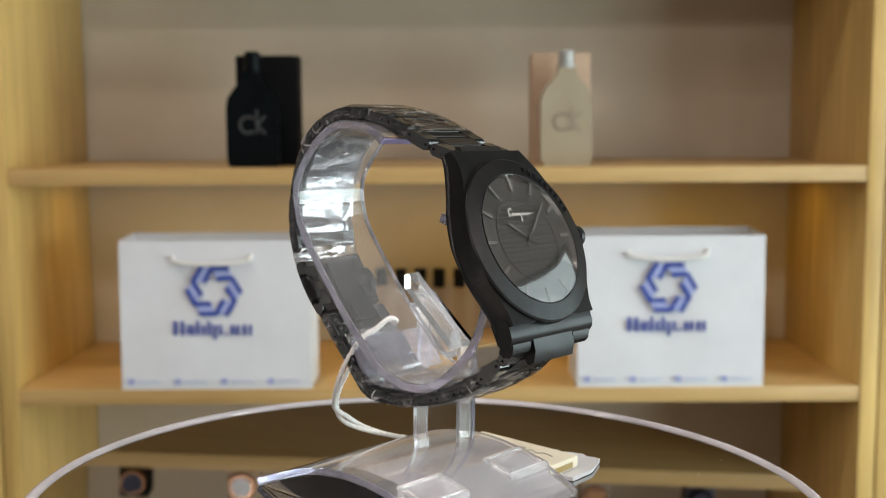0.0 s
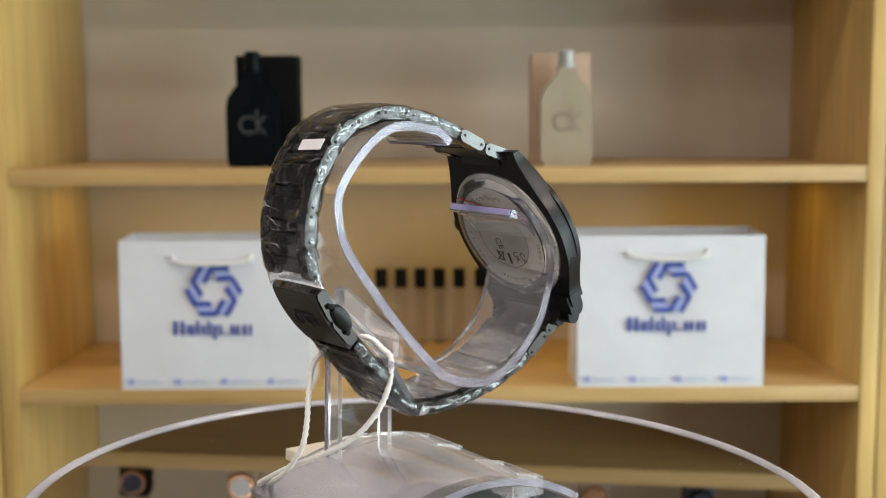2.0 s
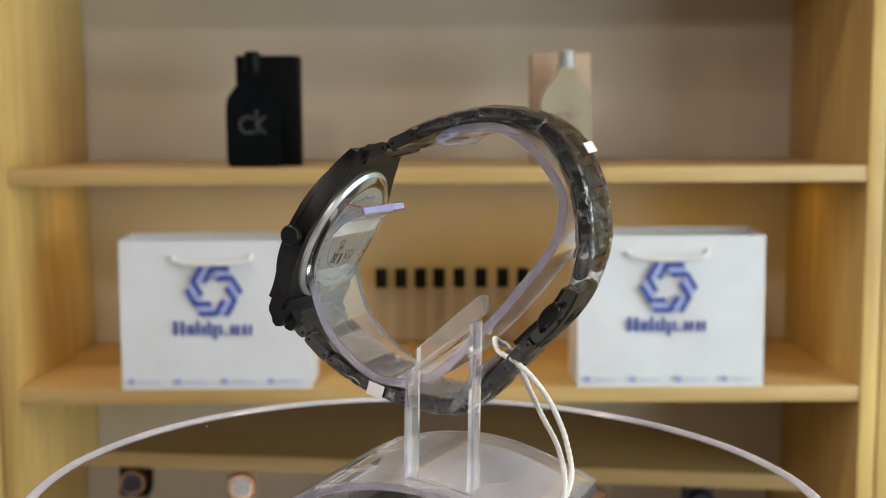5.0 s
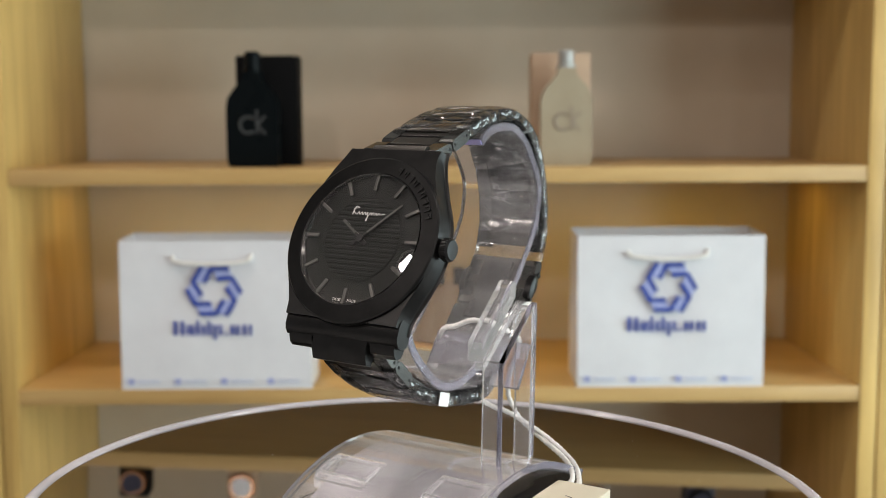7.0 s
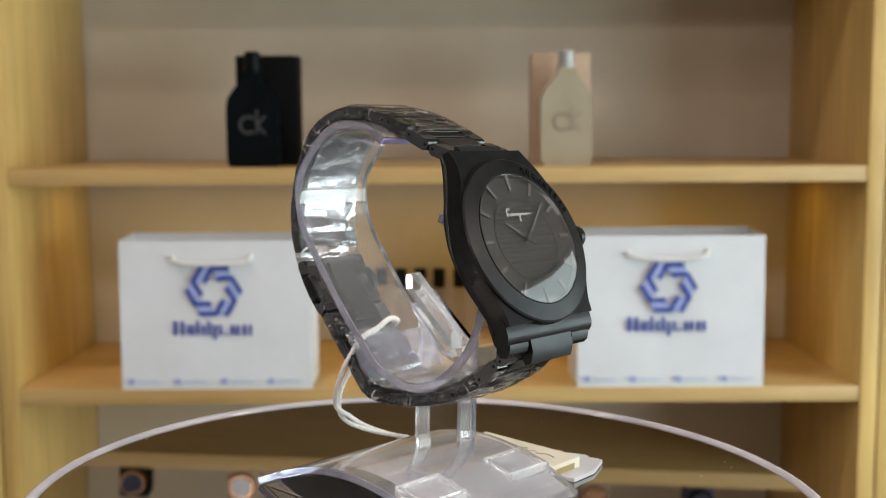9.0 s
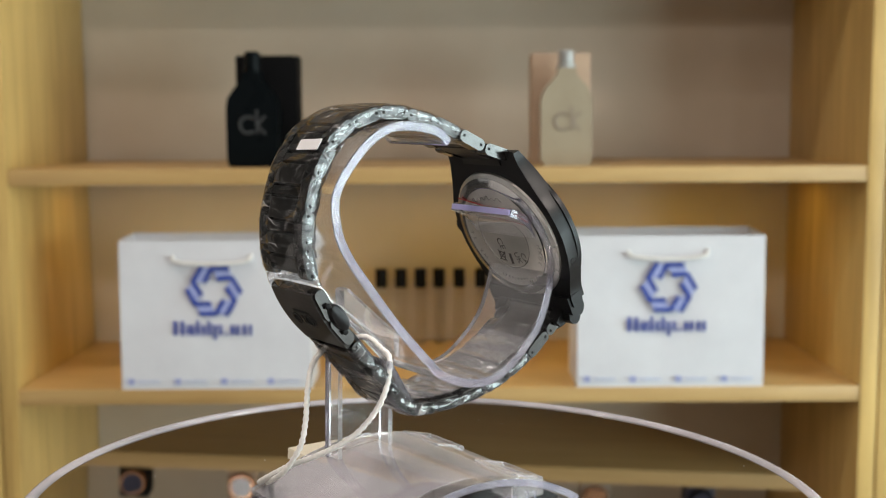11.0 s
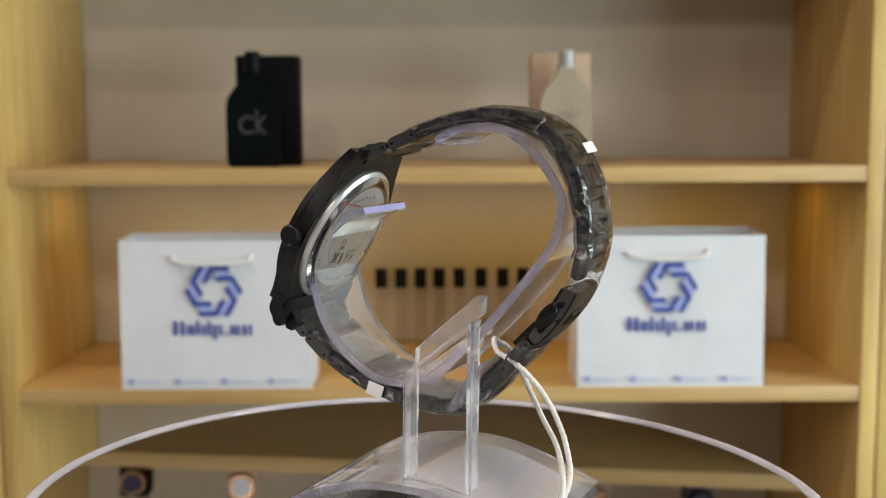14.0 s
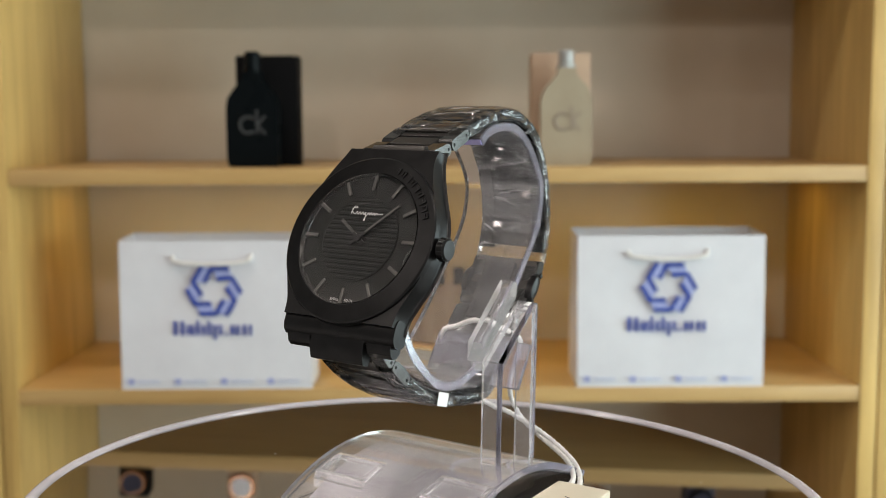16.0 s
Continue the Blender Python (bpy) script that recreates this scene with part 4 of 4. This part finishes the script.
# bars of the wordmark: from the emblem's middle, width, height, lift
WORDMARK = [(-0.0590, 0.0055, 0.0205, 0.0), (-0.0490, 0.0055, 0.0205, 0.0), (-0.0395, 0.0042, 0.0150, -0.0028), (-0.0335, 0.0040, 0.0150, -0.0028), (-0.0265, 0.0045, 0.0215, 0.0005), (-0.0180, 0.0045, 0.0150, -0.0028),
            (-0.0100, 0.0045, 0.0205, 0.0), (-0.0020, 0.0045, 0.0210, -0.0060), (0.0060, 0.0045, 0.0150, -0.0028), (0.0142, 0.0042, 0.0042, -0.0082), (0.0230, 0.0045, 0.0150, -0.0028), (0.0305, 0.0045, 0.0150, -0.0028), (0.0405, 0.0045, 0.0150, -0.0028), (0.0490, 0.0045, 0.0150, -0.0028)]


def carrier_bag(x0, x1, z_top, yf, depth, cx, cz, shift):
    root = thing("carrier_bag", "white glossy paper carrier bag with blue hexagon emblem on a shelf", "bag", "carrier bags on the shelf")
    zb = SHELF_TOPS[2]
    w, h = x1 - x0, z_top - zb
    n = 14
    bm = bmesh.new()

    def grid(a, b, c, d, nx, nz, bow):
        vs = []
        for j in range(nz + 1):
            row = []
            for i in range(nx + 1):
                s, t = i / nx, j / nz
                p = a.lerp(b, s).lerp(d.lerp(c, s), t)
                nrm = (b - a).cross(d - a).normalized()
                k = math.sin(math.pi * s) * math.sin(math.pi * min(1, t * 1.0))
                wv = noise.noise(Vector((p.x * 9, p.y * 9, p.z * 9))) * 0.0075 * k
                row.append(bm.verts.new(p + nrm * (bow * k + wv)))
            vs.append(row)
        for j in range(nz):
            for i in range(nx):
                bm.faces.new((vs[j][i], vs[j][i + 1], vs[j + 1][i + 1], vs[j + 1][i]))

    A, B = Vector((x0, yf, zb)), Vector((x1, yf, zb))
    C, D = Vector((x1 - shift, yf + depth, zb)), Vector((x0 - shift, yf + depth, zb))
    up = Vector((0, 0.006, h))
    up2 = Vector((0, -0.012, h + 0.004))
    grid(A, B, B + up, A + up, n, n, 0.0)
    grid(B, C, C + up2, B + up, 6, n, -0.010)
    grid(C, D, D + up2, C + up2, n, n, 0.0)
    grid(D, A, A + up, D + up2, 6, n, -0.010)
    bm.faces.new([bm.verts.new(q) for q in (A, B, C, D)])
    bmesh.ops.remove_doubles(bm, verts=bm.verts, dist=0.0003)
    body = part("body", bm, PAPER, root)
    slope = 0.006 / h
    yy = lambda z: yf + (z - zb) * slope - 0.0030
    for bm2, mat in hexagon_logo(lambda a, b, c: (cx + a, yy(cz + b) - c, cz + b), 0.0425):
        part("emblem_piece", bm2, mat, body)
    # wordmark as plain bars
    for x, wide, tall, dz in WORDMARK:
        z = cz - 0.0535 + dz
        part("wordmark_bar", box(cx + x, cx + x + wide, yy(z) - 0.0006, yy(z), z - tall / 2, z + tall / 2), BLUE, body)
    for i in range(4):
        gx = x0 + w * (0.035 + 0.245 * i)
        z = zb + 0.012
        part("small_icon", box(gx, gx + 0.009, yy(z) - 0.0005, yy(z), z - 0.004, z + 0.004), WASH_BLUE, body)
        part("small_text_bar", box(gx + 0.013, gx + 0.046, yy(z) - 0.0005, yy(z), z - 0.002, z + 0.002), FAINT_BLUE, body)
    hz = z_top - 0.024
    cord = spline([Vector((cx - 0.058, yy(hz) + 0.001, hz + 0.002)), Vector((cx - 0.053, yy(hz) - 0.005, hz - 0.005)), Vector((cx - 0.02, yy(hz) - 0.008, hz - 0.008)), Vector((cx + 0.02, yy(hz) - 0.008, hz - 0.008)), Vector((cx + 0.05, yy(hz) - 0.006, hz - 0.004)), Vector((cx + 0.055, yy(hz) + 0.001, hz + 0.004))], 6)
    part("handle", tube(cord, 0.0028, 8), CORD, root, "white rope handle hanging forward", smooth=True)
    return root


# ---- perfume bottles with their boxes ----
def perfume(x0, x1, z0, z1, zs, yf, glass, cap_mat, print_mat, label):
    root = thing("perfume_bottle", label, "perfume bottle", "perfume bottles on the shelf")
    c, w = (x0 + x1) / 2, x1 - x0
    half = [(w * 0.44, 0), (w * 0.5, 0.008), (w * 0.5, zs - 0.006 - z0), (w * 0.47, zs + 0.004 - z0), (w * 0.36, zs + 0.017 - z0), (w * 0.21, zs + 0.029 - z0), (w * 0.17, zs + 0.036 - z0), (w * 0.17, zs + 0.042 - z0)]
    poly = half + [(-a, b) for a, b in half[::-1]]
    bm = prism(poly, -0.014, 0.014, lambda a, b, d: (c + a, yf + 0.014 + d, z0 + b))
    bmesh.ops.bevel(bm, geom=[e for e in bm.edges if e.calc_face_angle(0) > 0.9], offset=0.005, segments=3, affect="EDGES")
    body = part("flask", bm, glass, root)
    top = zs + 0.042
    part("cap", lathe([(0, top), (0.011, top), (0.0115, top + 0.002), (0.0115, z1 - 0.003), (0.0095, z1), (0, z1)], lambda x, y, h: (c + x, yf + 0.014 + y, h), 24), cap_mat, root, smooth=False)
    part("neck_ring", lathe([(0.0125, top - 0.004), (0.014, top - 0.002), (0.014, top + 0.004), (0.0125, top + 0.005)], lambda x, y, h: (c + x, yf + 0.014 + y, h), 24, closed=True), cap_mat, root)
    zc = z0 + (zs - z0) * 0.64
    arc = [Vector((c - 0.006 + 0.012 * math.cos(a), yf - 0.0002, zc + 0.012 * math.sin(a))) for a in [radians(50 + 26 * k) for k in range(11)]]
    part("emblem_arc", tube(arc, 0.0022, 6), print_mat, body)
    part("emblem_stem", box(c + 0.0055, c + 0.0085, yf - 0.0014, yf + 0.0004, zc - 0.013, zc + 0.022), print_mat, body)
    for s in (-1, 1):
        part("emblem_stroke", box(-0.0015, 0.0015, -0.0009, 0.0009, 0, 0.018, m=pose(c + 0.008, yf - 0.0003, zc, 0, 40 if s > 0 else 140, 0)), print_mat, body)
    return root


def perfume_box(x0, x1, z0, z1, yf, mat, label):
    root = thing("perfume_box", label, "box", "perfume boxes on the shelf")
    bx = part("carton", box(x0, x1, yf, yf + 0.055, z0, z1, bevel=0.0012), mat, root)
    part("lid_flap", box(x0 + 0.001, x1 - 0.001, yf + 0.001, yf + 0.054, z1, z1 + 0.0008), mat, bx)
    return root


def tester_vial(x, y):
    root = thing("tester_vial", "small clear glass tester vial with a black cap", "vial", "row of tester vials")
    z = SHELF_TOPS[2]
    part("tube", lathe([(0, 0), (0.0078, 0), (0.0084, 0.001), (0.0084, 0.094), (0.006, 0.098), (0, 0.098)], lambda a, b, h: (x + a, y + b, z + h), 16), VIAL_GLASS, root, smooth=False)
    part("cap", lathe([(0, 0.098), (0.0102, 0.098), (0.0102, 0.128), (0.0094, 0.130), (0, 0.130)], lambda a, b, h: (x + a, y + b, z + h), 16), BLACK_PLASTIC, root, "black cap")
    return root


def shelf_watch(x, y, strap, face, dial_mat, label):
    """A watch on a small cushion at the edge of the upper shelf."""
    z = SHELF_TOPS[0]
    root = thing("display_watch", label, "watch", "watches on the upper shelf")
    part("cushion", box(x - 0.022, x + 0.022, y - 0.018, y + 0.02, z, z + 0.05, bevel=0.006), strap, root)
    part("case", lathe([(0, 0.0), (0.019, 0.0), (0.020, -0.003), (0.018, -0.007), (0, -0.007)], lambda a, b, h: (x + a, y - 0.0175 + h, z + 0.026 + b), 28), face, root)
    part("dial", lathe([(0, -0.0072), (0.015, -0.0072), (0.015, -0.0078), (0, -0.0078)], lambda a, b, h: (x + a, y - 0.0175 + h, z + 0.026 + b), 28), dial_mat, root)
    return root


# ---- ceiling fixtures ----
def fixtures():
    white = solid("white_fixture_paint", (0.75, 0.75, 0.75), rough=0.5)
    for x, y, watts in DOWNLIGHTS:
        f = thing("downlight", "round white ceiling downlight, lit", "ceiling light", "ceiling downlights")
        part("ring", lathe([(0.12, CEIL - 0.014), (0.142, CEIL - 0.010), (0.145, CEIL), (0.12, CEIL)], lambda a, b, h: (x + a, y + b, h), 40, closed=True), white, f)


shop()
shelf_unit()
added_glow_strip()
DISC = turntable()
STAND = watch_stand()
WATCH = watch()
TAG = price_tag()
carrier_bag(-0.461, -0.187, -0.073, 1.318, 0.10, -0.325, -0.145, 0.0)
carrier_bag(0.197, 0.466, -0.069, 1.318, 0.11, 0.3275, -0.143, 0.0)
Z1 = SHELF_TOPS[1]
perfume(-0.3115, -0.2355, Z1, 0.198, 0.126, 1.375, BLACK_GLASS, BLACK_GLASS, GREY_PRINT, "black glass perfume bottle with grey emblem before its box")
perfume_box(-0.3047, -0.2128, Z1, 0.1934, 1.425, BLACK_CARD, "plain matt black perfume carton behind a bottle")
perfume(0.148, 0.2235, Z1, 0.198, 0.130, 1.375, FROST_GLASS, CAP_GREY, TAUPE, "pale frosted perfume bottle with a silver cap")
perfume_box(0.1384, 0.2261, Z1, 0.195, 1.425, PEACH_CARD, "pale peach perfume carton behind a bottle")
for px in (674, 709, 744, 777, 813, 852, 891, 927):
    tester_vial(0.0034 + (px - 784) / 2000 * 1.94, 1.655)
shelf_watch(-0.435, 1.345, BLACK_CARD, GOLD, NAVY, "rose gold watch with a dark dial on a black cushion")
shelf_watch(-0.275, 1.345, PEACH_CARD, GOLD, PAPER, "rose gold watch with a pale dial on a peach cushion")
shelf_watch(0.245, 1.345, TAUPE, GOLD, GOLD, "rose gold watch on a taupe cushion")
shelf_watch(0.400, 1.345, NAVY, BLACK_PLASTIC, NAVY, "dark blue watch on a navy cushion")
fixtures()


# ---- the turntable turns evenly, its plate leaning slightly ----
def motions():
    rows = [(k * 0.4, pose(0, 0, 0, 0, 1.2, 0) @ pose(0, 0, 0, 0, 0, 39.87 * (k * 0.4 - 7.815))) for k in range(41)]
    for ob in (DISC, STAND, WATCH, TAG):
        walk(ob, rows)


motions()
